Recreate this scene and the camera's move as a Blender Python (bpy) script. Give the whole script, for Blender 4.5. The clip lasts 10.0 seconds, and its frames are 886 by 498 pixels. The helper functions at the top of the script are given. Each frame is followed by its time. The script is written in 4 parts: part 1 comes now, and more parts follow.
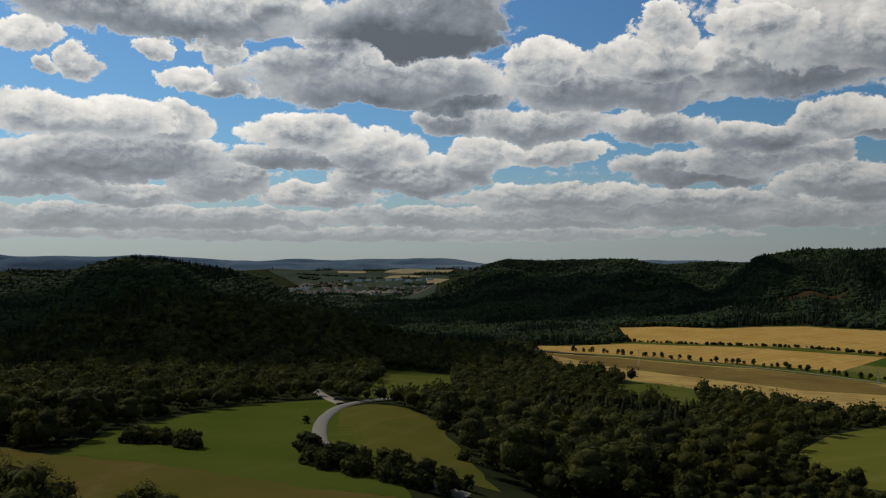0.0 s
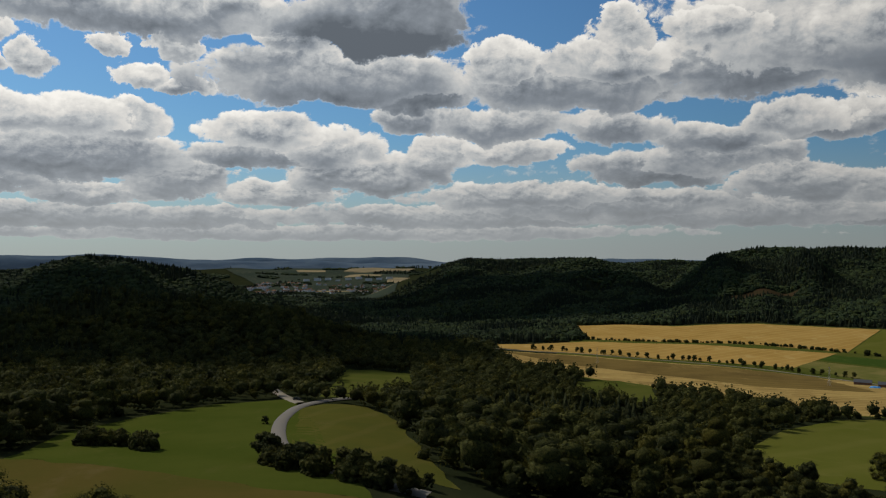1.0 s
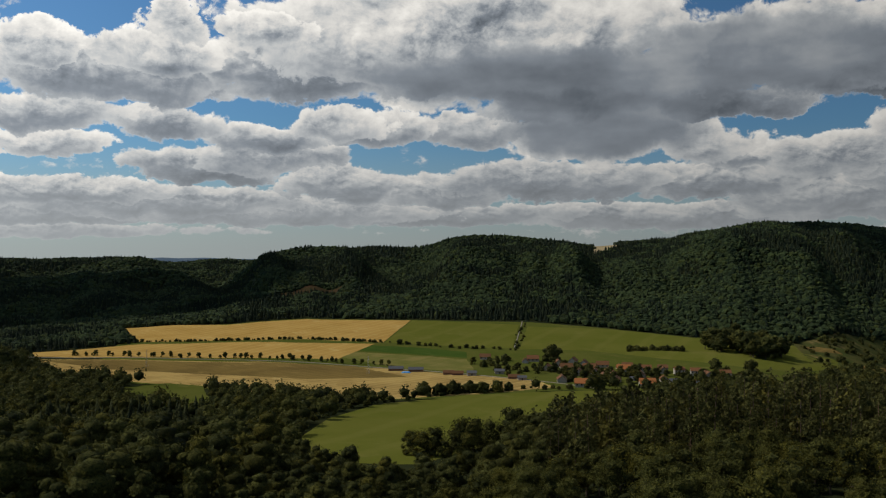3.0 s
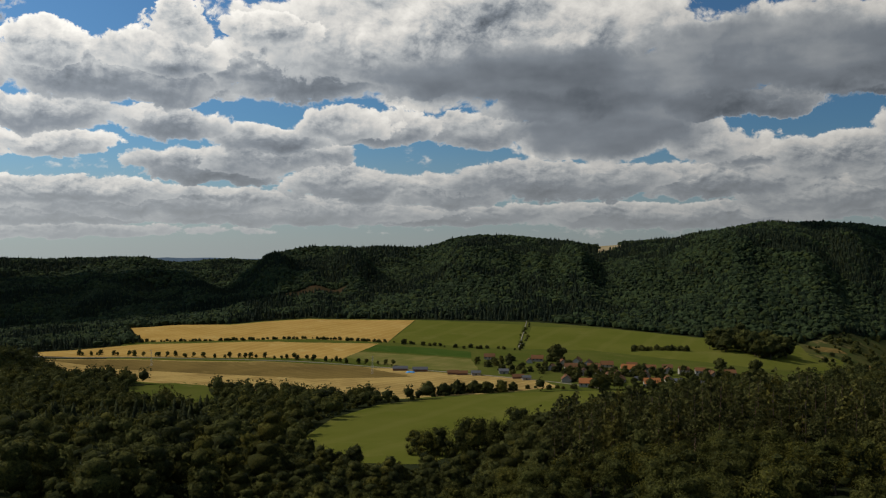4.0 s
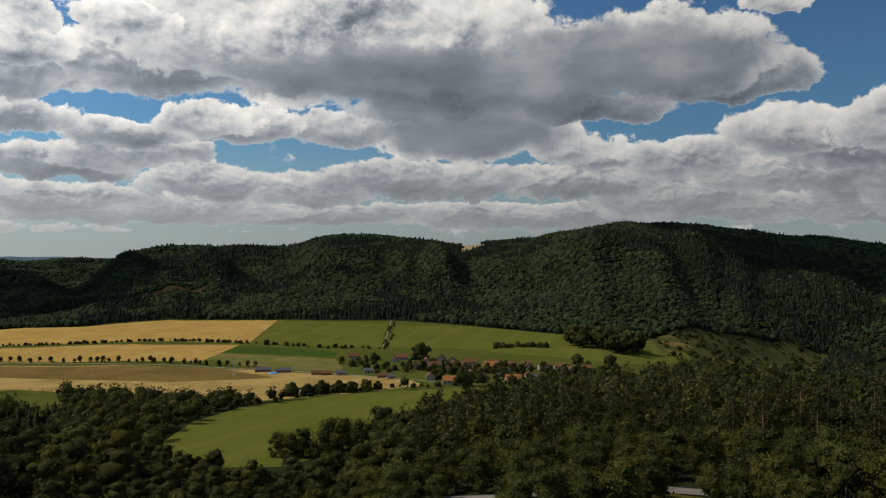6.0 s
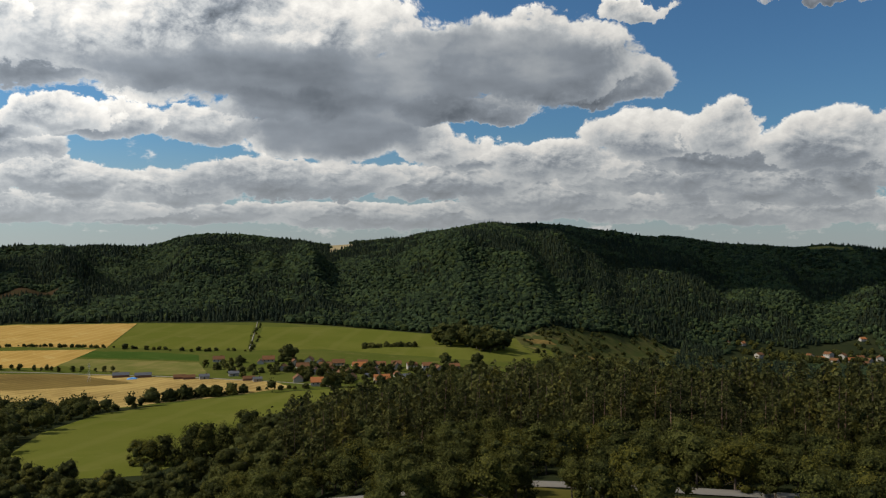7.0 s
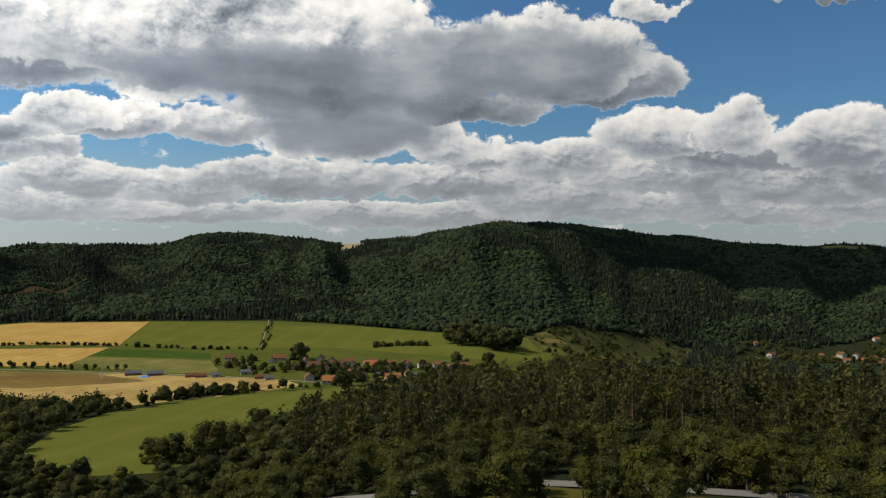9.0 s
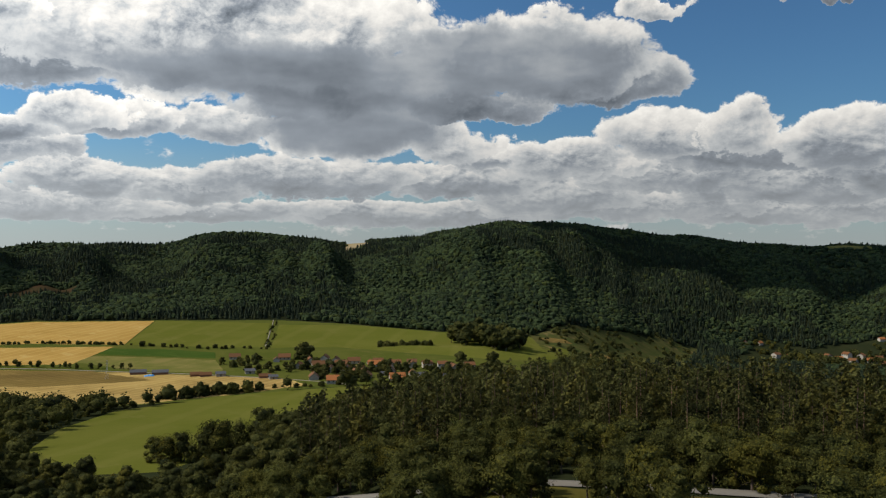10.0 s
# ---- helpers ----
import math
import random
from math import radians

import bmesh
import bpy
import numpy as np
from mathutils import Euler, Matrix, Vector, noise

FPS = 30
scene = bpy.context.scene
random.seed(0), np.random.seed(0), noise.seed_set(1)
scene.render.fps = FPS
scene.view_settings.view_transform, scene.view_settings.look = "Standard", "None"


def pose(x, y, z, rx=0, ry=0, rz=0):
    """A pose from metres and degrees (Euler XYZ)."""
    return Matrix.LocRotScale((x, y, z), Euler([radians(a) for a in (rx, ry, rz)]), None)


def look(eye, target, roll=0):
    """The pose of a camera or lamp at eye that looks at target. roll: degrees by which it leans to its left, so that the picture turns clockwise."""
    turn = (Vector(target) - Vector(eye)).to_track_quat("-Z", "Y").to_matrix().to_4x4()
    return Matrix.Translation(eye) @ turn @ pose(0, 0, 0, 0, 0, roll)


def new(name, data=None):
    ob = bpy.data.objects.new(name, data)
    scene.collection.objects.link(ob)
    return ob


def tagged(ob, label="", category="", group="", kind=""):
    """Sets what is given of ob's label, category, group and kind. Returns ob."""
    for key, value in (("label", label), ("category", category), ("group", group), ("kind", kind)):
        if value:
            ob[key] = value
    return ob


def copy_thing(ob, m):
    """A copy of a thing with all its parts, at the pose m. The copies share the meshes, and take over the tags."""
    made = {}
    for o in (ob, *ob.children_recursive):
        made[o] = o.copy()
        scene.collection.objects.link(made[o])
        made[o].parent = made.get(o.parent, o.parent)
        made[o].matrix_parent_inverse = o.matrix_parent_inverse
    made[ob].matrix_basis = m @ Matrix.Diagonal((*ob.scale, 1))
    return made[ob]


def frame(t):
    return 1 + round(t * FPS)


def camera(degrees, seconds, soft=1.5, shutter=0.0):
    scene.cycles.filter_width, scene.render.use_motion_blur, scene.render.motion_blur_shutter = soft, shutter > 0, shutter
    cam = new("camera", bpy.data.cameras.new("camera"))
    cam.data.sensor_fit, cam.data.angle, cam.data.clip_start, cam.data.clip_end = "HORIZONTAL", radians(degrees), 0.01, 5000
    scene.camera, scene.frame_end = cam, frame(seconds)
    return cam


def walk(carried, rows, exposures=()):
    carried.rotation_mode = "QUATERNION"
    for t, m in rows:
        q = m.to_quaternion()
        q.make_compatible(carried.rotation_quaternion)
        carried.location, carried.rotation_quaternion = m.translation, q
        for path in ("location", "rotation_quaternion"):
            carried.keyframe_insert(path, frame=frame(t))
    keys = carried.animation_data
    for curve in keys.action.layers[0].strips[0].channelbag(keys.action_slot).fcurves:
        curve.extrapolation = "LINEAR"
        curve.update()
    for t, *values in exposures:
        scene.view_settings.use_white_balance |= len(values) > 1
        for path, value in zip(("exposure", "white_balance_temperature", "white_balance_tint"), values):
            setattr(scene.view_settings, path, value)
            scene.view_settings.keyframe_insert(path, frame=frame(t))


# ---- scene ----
cam = camera(53.6, 10.0, soft=1.2)
# seconds, bearing to the right, look up, lean; the camera turns in one place, high over a hillside
TURNS = [
    (0.0, 0.0, 0.24, 0.01), (0.1, 1.82, 0.23, 0.03), (0.2, 2.32, 0.22, 0.05), (0.3, 2.59, 0.21, 0.07), (0.5, 2.75, 0.2, 0.1), (0.8, 2.5, 0.17, 0.08),
    (1.0, 2.61, 0.16, 0.06), (1.1, 3.94, 0.16, 0.06), (1.2, 6.05, 0.16, 0.07), (1.3, 8.45, 0.16, 0.08), (1.4, 11.52, 0.16, 0.09), (1.5, 15.45, 0.16, 0.1),
    (1.6, 19.4, 0.16, 0.12), (1.7, 23.04, 0.16, 0.13), (1.8, 24.83, 0.16, 0.14), (2.0, 25.66, 0.15, 0.13), (2.2, 25.92, 0.13, 0.09), (2.5, 27.68, 0.1, 0.04),
    (2.6, 29.15, 0.09, 0.04), (2.7, 30.48, 0.08, 0.04), (3.0, 31.25, 0.06, 0.04), (3.8, 31.05, 0.05, 0.05), (4.0, 30.97, 0.05, 0.05), (4.5, 30.66, 0.04, -0.05),
    (5.0, 30.4, 0.02, -0.12), (5.2, 30.7, 0.02, -0.1), (5.3, 31.12, 0.02, -0.08), (5.5, 35.18, 0.01, -0.05), (5.7, 38.38, 0.0, -0.05), (6.0, 39.78, -0.01, -0.04),
    (6.1, 40.97, -0.01, -0.04), (6.2, 43.04, -0.01, -0.04), (6.5, 47.3, 0.0, -0.03), (6.8, 48.35, 0.0, -0.02), (7.3, 48.27, 0.0, -0.02), (7.5, 48.16, 0.0, -0.02),
    (8.0, 48.06, -0.03, -0.03), (8.5, 47.78, -0.06, -0.03), (9.0, 47.62, -0.07, -0.09), (9.5, 47.38, -0.1, -0.13), (10.0, 47.33, -0.1, -0.13)]
walk(cam, [(t, pose(0, 0, 111.0, 90 + up, 0, -right) @ pose(0, 0, 0, 0, 0, -lean)) for t, right, up, lean in TURNS],
     exposures=[(0.0, -0.6), (1.0, -0.6), (2.0, -0.4), (4.5, -0.35), (6.0, -0.2), (7.5, 0.15), (10.0, 0.15)])

# ---- daylight: a high sun ahead and to the left, and a sky of broken cumulus ----
SUN_BEARING, SUN_HEIGHT = -46.0, 43.0
sun = new("sun", bpy.data.lights.new("sun", "SUN"))
sun.data.energy, sun.data.angle, sun.data.color = 3.9, radians(0.6), (1.0, 0.93, 0.82)
sun.matrix_world = look((0, 0, 0), (-math.sin(radians(SUN_BEARING)) * math.cos(radians(SUN_HEIGHT)), -math.cos(radians(SUN_BEARING)) * math.cos(radians(SUN_HEIGHT)), -math.sin(radians(SUN_HEIGHT))))
tagged(sun, "high summer sun behind broken clouds", "sun", kind="structure")


class Graph:
    """Short forms for building a node tree."""

    def __init__(self, tree):
        self.tree = tree
        tree.nodes.clear()

    def node(self, kind, inputs=(), **settings):
        n = self.tree.nodes.new(kind)
        for key, value in settings.items():
            setattr(n, key, value)
        for key, value in dict(inputs).items():
            if isinstance(value, bpy.types.NodeSocket):
                self.tree.links.new(value, n.inputs[key])
            else:
                n.inputs[key].default_value = value
        return n

    def math(self, op, a, b=0.0, c=0.0):
        return self.node("ShaderNodeMath", {0: a, 1: b, 2: c}, operation=op).outputs[0]

    def vec(self, op, a, b=(0, 0, 0)):
        return self.node("ShaderNodeVectorMath", {0: a, 1: b}, operation=op).outputs[0]

    def span(self, x, lo, hi, to_lo=0.0, to_hi=1.0, smooth=True):
        return self.node("ShaderNodeMapRange", {0: x, 1: lo, 2: hi, 3: to_lo, 4: to_hi}, interpolation_type="SMOOTHSTEP" if smooth else "LINEAR").outputs[0]

    def mix(self, f, a, b, blend="MIX"):
        return self.node("ShaderNodeMix", {0: f, 6: a, 7: b}, data_type="RGBA", blend_type=blend).outputs[2]

    def noise(self, v, scale, detail=4.0, rough=0.55, out=0, distort=0.0):
        return self.node("ShaderNodeTexNoise", {"Vector": v, "Scale": scale, "Detail": detail, "Roughness": rough, "Distortion": distort}).outputs[out]


# cumulus clouds: bearing and height of the middle, half width, half height (degrees), brightness
CLOUDS_WEST = [
    (-1.6, 15.1, 6.3, 2.3, 0.2), (-17.3, 14.8, 10.7, 1.8, 0.46), (-25.6, 12.7, 2.2, 1.0, 0.72), (-6.8, 13.9, 2.2, 1.8, 0.8), (-4.9, 11.2, 8.5, 1.8, 0.4), (1.7, 10.3, 4.1, 1.5, 0.42), (10.8, 10.7, 7.0, 2.1, 0.5), (6.5, 12.4, 2.2, 1.4, 0.75), (14.3, 13.9, 2.2, 1.0, 0.75)]
CLOUDS_WEST += [
    (22.9, 12.0, 7.7, 2.7, 0.56), (19.4, 14.2, 3.3, 1.1, 0.75), (-22.2, 11.2, 1.5, 1.2, 0.72), (-16.8, 10.8, 1.8, 0.9, 0.74), (-13.4, 10.1, 2.0, 0.5, 0.7), (-24.7, 10.9, 1.3, 0.6, 0.72), (-18.5, 12.4, 1.3, 0.7, 0.75), (-14.3, 12.8, 1.7, 1.0, 0.68)]
CLOUDS_LOW = [
    (-22.9, 8.2, 5.2, 1.3, 0.7), (-17.3, 8.0, 3.3, 1.1, 0.7), (-21.3, 5.9, 7.7, 1.5, 0.44), (-25.0, 4.3, 4.4, 1.0, 0.42), (-8.9, 7.7, 3.5, 1.3, 0.74), (-9.7, 6.1, 4.1, 1.0, 0.42), (-4.9, 6.8, 3.3, 1.4, 0.62), (-2.4, 5.0, 5.5, 1.3, 0.5), (2.4, 5.9, 2.6, 1.4, 0.52)]
CLOUDS_LOW += [
    (0.6, 8.5, 2.6, 1.0, 0.58), (6.1, 8.2, 5.2, 1.2, 0.52), (7.2, 6.4, 3.3, 0.8, 0.62), (13.3, 7.8, 4.1, 1.0, 0.52), (16.7, 5.5, 5.5, 1.2, 0.42), (19.7, 7.2, 4.8, 0.9, 0.52), (24.8, 8.1, 3.5, 1.1, 0.64), (24.5, 4.3, 4.1, 1.2, 0.46)]
CLOUDS_LOW += [
    (-14.6, 4.6, 4.1, 1.3, 0.44), (7.9, 3.7, 8.1, 0.9, 0.54), (-8.2, 3.7, 4.1, 0.8, 0.58), (-19.0, 3.6, 4.8, 0.7, 0.55), (-19.0, 2.2, 15.5, 0.8, 0.4), (4.3, 2.3, 14.8, 0.8, 0.46), (20.0, 2.5, 11.1, 1.0, 0.48), (-6.8, 1.2, 25.8, 0.5, 0.5)]
CLOUDS_EAST = [
    (32.3, 14.0, 15.5, 3.5, 0.68), (40.7, 10.9, 14.8, 2.4, 0.16), (24.6, 11.3, 8.1, 1.5, 0.54), (41.8, 7.9, 7.0, 2.3, 0.2), (37.1, 9.0, 4.8, 1.1, 0.42), (50.0, 11.9, 9.6, 2.6, 0.27), (42.1, 13.6, 1.2, 0.7, 0.8), (13.3, 12.2, 4.1, 1.5, 0.66)]
CLOUDS_EAST += [
    (26.8, 7.9, 3.7, 1.2, 0.6), (33.4, 7.8, 3.9, 1.3, 0.54), (20.3, 6.2, 4.8, 1.3, 0.54), (47.7, 6.8, 3.0, 1.5, 0.7), (50.2, 5.7, 2.4, 0.9, 0.58), (55.1, 5.7, 4.8, 1.3, 0.62), (14.3, 10.2, 4.4, 1.1, 0.5)]
CLOUDS_EAST += [
    (25.3, 4.1, 2.2, 1.2, 0.64), (31.2, 3.9, 5.2, 1.1, 0.52), (38.6, 4.5, 7.4, 1.4, 0.42), (47.4, 4.3, 7.4, 1.1, 0.48), (54.8, 3.5, 5.9, 1.3, 0.52), (29.4, 2.3, 11.1, 0.7, 0.4), (43.9, 2.2, 11.1, 0.8, 0.5), (13.3, 3.1, 9.2, 1.1, 0.48)]
CLOUDS_SOUTH = [
    (53.7, 12.1, 7.0, 3.1, 0.44), (58.0, 10.7, 5.2, 1.7, 0.4), (50.0, 9.1, 5.5, 1.0, 0.36), (62.3, 7.3, 4.1, 1.7, 0.7), (66.3, 7.5, 2.2, 1.9, 0.7), (67.0, 6.0, 5.5, 1.3, 0.46), (72.4, 6.5, 4.1, 1.7, 0.58), (55.9, 5.4, 5.5, 1.2, 0.62)]
CLOUDS_SOUTH += [
    (61.9, 4.6, 6.6, 1.1, 0.48), (69.3, 4.0, 8.1, 1.3, 0.48), (59.1, 2.7, 9.2, 1.0, 0.54), (69.3, 2.4, 9.2, 1.0, 0.54), (74.2, 4.9, 3.3, 1.8, 0.54), (72.1, 15.0, 3.3, 0.6, 0.42), (60.9, 15.3, 2.2, 0.7, 0.7)]


def build_sky():
    world = bpy.data.worlds.new("sky")
    scene.world = world
    world.use_nodes = True
    g = Graph(world.node_tree)
    way = g.node("ShaderNodeTexCoord").outputs["Generated"]
    x, y, z = g.node("ShaderNodeSeparateXYZ", {0: way}).outputs
    bearing = g.math("MULTIPLY", g.math("ARCTAN2", x, y), 57.2958)
    height = g.math("MULTIPLY", g.math("ARCSINE", z), 57.2958)
    rise = g.math("MAXIMUM", height, -1.0)
    span = g.math("MULTIPLY_ADD", rise, 1 / 17.0, 4 / 17.0)
    small = g.span(height, 3.5, 9.5, 1.0, 0.0)

    def at(db, dh, wide, tall, seed):
        """A place in the plane of bearing and height, shifted by db and dh degrees (times the local size)."""
        b = g.math("MULTIPLY_ADD", span, db, bearing)
        h = g.math("MULTIPLY_ADD", span, dh, rise)
        return g.node("ShaderNodeCombineXYZ", {0: g.math("MULTIPLY_ADD", b, wide, seed), 1: g.math("MULTIPLY_ADD", h, tall, seed * 0.7), 2: 0.0}).outputs[0]

    def heaps(db, dh, fine):
        """The heaped surface of cumulus: round lobes on lobes, about -0.5 to 0.5; large ones high up, small flat ones low down."""
        out = []
        for wide, tall, seed in ((0.22, 0.30, 3.0), (0.46, 0.80, 41.0)):
            p = at(db, dh, wide, tall, seed)
            warp = g.node("ShaderNodeTexNoise", {"Vector": p, "Scale": 1.1, "Detail": 4.0, "Roughness": 0.6}, noise_dimensions="2D")
            bent = g.vec("ADD", p, g.vec("MULTIPLY", g.vec("SUBTRACT", warp.outputs[1], (0.5, 0.5, 0.5)), (0.9, 0.7, 0.0)))
            lobes = g.node("ShaderNodeTexVoronoi", {"Vector": bent, "Scale": 1.25, "Detail": 4.0 if fine else 2.0, "Roughness": 0.6, "Lacunarity": 2.2, "Smoothness": 0.3}, voronoi_dimensions="2D", feature="SMOOTH_F1", normalize=True).outputs[0]
            broad = g.node("ShaderNodeTexNoise", {"Vector": p, "Scale": 0.8, "Detail": 9.0 if fine else 5.0, "Roughness": 0.6, "Distortion": 0.2}, noise_dimensions="2D").outputs[0]
            out.append(g.math("MULTIPLY_ADD", lobes, -1.05, g.math("MULTIPLY_ADD", broad, 1.25, -0.2)))
        return g.node("ShaderNodeMix", {0: small, 2: out[0], 3: out[1]}, data_type="FLOAT").outputs[0]

    here = heaps(0.0, 0.0, True)
    lit = g.math("SUBTRACT", here, heaps(-0.30, 0.46, True))
    wide_lit = g.math("SUBTRACT", here, heaps(-0.7, 1.5, False))
    relief = g.math("MULTIPLY_ADD", lit, 1.0, g.math("MULTIPLY", wide_lit, 0.5))
    drift = g.node("ShaderNodeTexNoise", {"Vector": at(0.0, 0.0, 0.16, 0.42, 17.0), "Scale": 1.0, "Detail": 3.0, "Roughness": 0.5}, noise_dimensions="2D").outputs[0]
    wob = g.node("ShaderNodeSeparateXYZ", {0: g.noise(way, 14.0, 6.0, 0.62, out=1)}).outputs
    push_b = g.math("MULTIPLY_ADD", g.math("SUBTRACT", wob[0], 0.5), 5.5, bearing)
    push_h = g.math("MULTIPLY_ADD", g.math("MULTIPLY", g.math("SUBTRACT", wob[1], 0.5), 3.6), span, height)
    push = g.node("ShaderNodeCombineXYZ", {0: push_b, 1: push_h, 2: 0.0}).outputs[0]

    # thin broken cloud between the heaps low down, and a looser cover high overhead
    low = g.math("MULTIPLY", g.span(height, 4.5, 9.0, 1.0, 0.0), g.span(height, 0.2, 1.4))
    deep = g.math("ADD", here, g.math("MULTIPLY_ADD", low, 0.30, g.span(height, 17.0, 24.0, -0.45, 0.0)))
    cover = g.span(deep, 0.0, 0.3)
    tone = g.span(height, 17.0, 40.0, 0.6, 0.28)
    grain = g.math("MULTIPLY_ADD", here, 1.45, 1.02)
    smooth = 0.0

    def underside(c):
        return c[4] < 0.3 and c[0] > 20 and c[2] > 5

    # higher heaps stand before lower ones, the soft grey undersides before all
    for cloud in sorted(CLOUDS_WEST + CLOUDS_LOW + CLOUDS_EAST + CLOUDS_SOUTH, key=lambda c: (underside(c), c[1])):
        b, h, wide, tall, bright = cloud
        middle = g.node("ShaderNodeCombineXYZ", {0: -b / wide, 1: -h / tall, 2: cover}).outputs[0]
        rel = g.node("ShaderNodeVectorMath", {0: push, 1: (1 / wide, 1 / tall, 0), 2: middle}, operation="MULTIPLY_ADD").outputs[0]
        u, v, _ = g.node("ShaderNodeSeparateXYZ", {0: rel}).outputs
        q = g.math("MULTIPLY_ADD", u, u, g.math("MULTIPLY", v, v))
        d = g.math("SUBTRACT", grain, q)
        belly = underside(cloud)
        if belly:
            a = g.span(g.math("MULTIPLY_ADD", d, 0.4, g.math("SUBTRACT", 1.0, q)), -0.25, 1.1)
            own = g.math("MULTIPLY_ADD", v, 0.15, bright + 0.02)
        else:
            a = g.span(d, -0.02, 0.26)
            own = g.math("MULTIPLY_ADD", v, 0.42, bright + 0.0)
        tone = g.node("ShaderNodeMix", {0: a, 2: tone, 3: own}, data_type="FLOAT").outputs[0]
        if belly:
            smooth = g.math("MAXIMUM", smooth, a)
        else:
            deep = g.node("ShaderNodeMix", {0: a, 2: deep, 3: d}, data_type="FLOAT").outputs[0]
        cover = g.math("MAXIMUM", cover, g.span(d, 0.0, 0.34) if belly else a)
    calm = g.span(smooth, 0.0, 0.9, 1.0, 0.22)
    rim = g.math("MULTIPLY", g.span(deep, 0.0, 0.9, 0.34, -0.05), calm)
    sunny = g.span(tone, 0.2, 0.75, 0.35, 1.15)
    relief = g.math("MULTIPLY", relief, sunny)
    tone = g.math("MULTIPLY_ADD", g.math("SUBTRACT", drift, 0.5), 0.55, tone)
    bright = g.math("ADD", g.math("MULTIPLY_ADD", g.math("MULTIPLY", relief, calm), 1.0, tone), rim)
    ramp = g.node("ShaderNodeValToRGB", {0: g.math("MULTIPLY", bright, 0.7)})
    stops = ramp.color_ramp.elements
    stops[0].position, stops[0].color = 0.0, (0.125, 0.145, 0.17, 1)
    stops[1].position, stops[1].color = 1.0, (0.97, 0.94, 0.88, 1)
    for spot, colour in ((0.21, (0.255, 0.285, 0.322, 1)), (0.43, (0.51, 0.53, 0.54, 1)), (0.60, (0.69, 0.68, 0.655, 1)), (0.78, (0.82, 0.80, 0.755, 1))):
        stops.new(spot).color = colour
    puff = g.vec("MULTIPLY", ramp.outputs[0], (10.4, 10.4, 10.4))
    sky = g.node("ShaderNodeTexSky", sky_type="NISHITA", sun_disc=False, sun_elevation=radians(SUN_HEIGHT), sun_rotation=radians(SUN_BEARING), dust_density=0.4, air_density=1.0).outputs[0]
    blue = g.mix(1.0, sky, (0.36, 0.60, 0.80, 1), "MULTIPLY")
    seen = g.mix(cover, blue, puff)
    haze = g.span(height, -1.5, 8.0, 0.78, 0.0)
    seen = g.mix(haze, seen, (4.1, 4.3, 4.35, 1))
    toward = g.node("ShaderNodeVectorMath", {0: way, 1: (math.sin(radians(SUN_BEARING)) * math.cos(radians(SUN_HEIGHT)), math.cos(radians(SUN_BEARING)) * math.cos(radians(SUN_HEIGHT)), math.sin(radians(SUN_HEIGHT)))}, operation="DOT_PRODUCT").outputs["Value"]
    glow = g.span(toward, -0.15, 0.9, 0.80, 1.45)
    seen = g.mix(1.0, seen, g.node("ShaderNodeCombineColor", {0: glow, 1: glow, 2: glow}).outputs[0], "MULTIPLY")
    back = g.node("ShaderNodeBackground", {"Color": seen, "Strength": 0.1})
    g.node("ShaderNodeOutputWorld", {0: back.outputs[0]})


build_sky()


# ---- materials ----
def material(name):
    m = bpy.data.materials.new(name)
    m.use_nodes = True
    return m, Graph(m.node_tree)


def finish(m, g, colour, rough=0.9, bump=None, strength=0.3, distance=0.1, metal=0.0, spec=0.3, through_light=0.0):
    sets = {"Base Color": colour, "Roughness": rough, "Metallic": metal, "Specular IOR Level": spec}
    if bump is not None:
        sets["Normal"] = g.node("ShaderNodeBump", {"Height": bump, "Strength": strength, "Distance": distance}).outputs[0]
    shader = g.node("ShaderNodeBsdfPrincipled", sets).outputs[0]
    if through_light:
        glow = g.node("ShaderNodeBsdfTranslucent", {"Color": colour}).outputs[0]
        shader = g.node("ShaderNodeMixShader", {0: through_light, 1: shader, 2: glow}).outputs[0]
    g.node("ShaderNodeOutputMaterial", {0: shader})
    return m


def where(g):
    return g.node("ShaderNodeNewGeometry").outputs["Position"]


def field_material(name, a, b, c, row=0.0, turn=0.0, patch=35.0):
    """Grass or crop: two tones in broad patches, a third in thin stains, and sowing rows, where row is their distance."""
    m, g = material(name)
    p = where(g)
    broad = g.span(g.noise(p, 1 / patch, 5.0, 0.6), 0.35, 0.68)
    fine = g.noise(p, 0.7, 6.0, 0.7)
    colour = g.mix(broad, (*a, 1), (*b, 1))
    colour = g.mix(g.span(g.noise(g.vec("MULTIPLY", p, (1.0, 0.5, 1.0)), 1 / 18, 6.0, 0.65), 0.56, 0.72, 0, 0.8), colour, (*c, 1))
    colour = g.mix(g.math("MULTIPLY", fine, 0.5), colour, g.mix(0.5, colour, (0.02, 0.03, 0.01, 1)))
    if row:
        turned = g.node("ShaderNodeVectorRotate", {"Vector": p, "Angle": radians(turn)}, rotation_type="Z_AXIS").outputs[0]
        bend = g.vec("ADD", turned, g.vec("MULTIPLY", g.noise(p, 1 / 60, 2.0, 0.5, out=1), (12, 12, 0)))
        lines = g.node("ShaderNodeTexWave", {"Vector": bend, "Scale": 0.314 / row, "Distortion": 0.6, "Detail": 2.0}, wave_type="BANDS", bands_direction="X").outputs[1]
        colour = g.mix(g.span(lines, 0.75, 1.0, 0, 0.28), colour, (*c, 1))
    return finish(m, g, colour, 1.0, fine, 0.5, 0.25, spec=0.0)


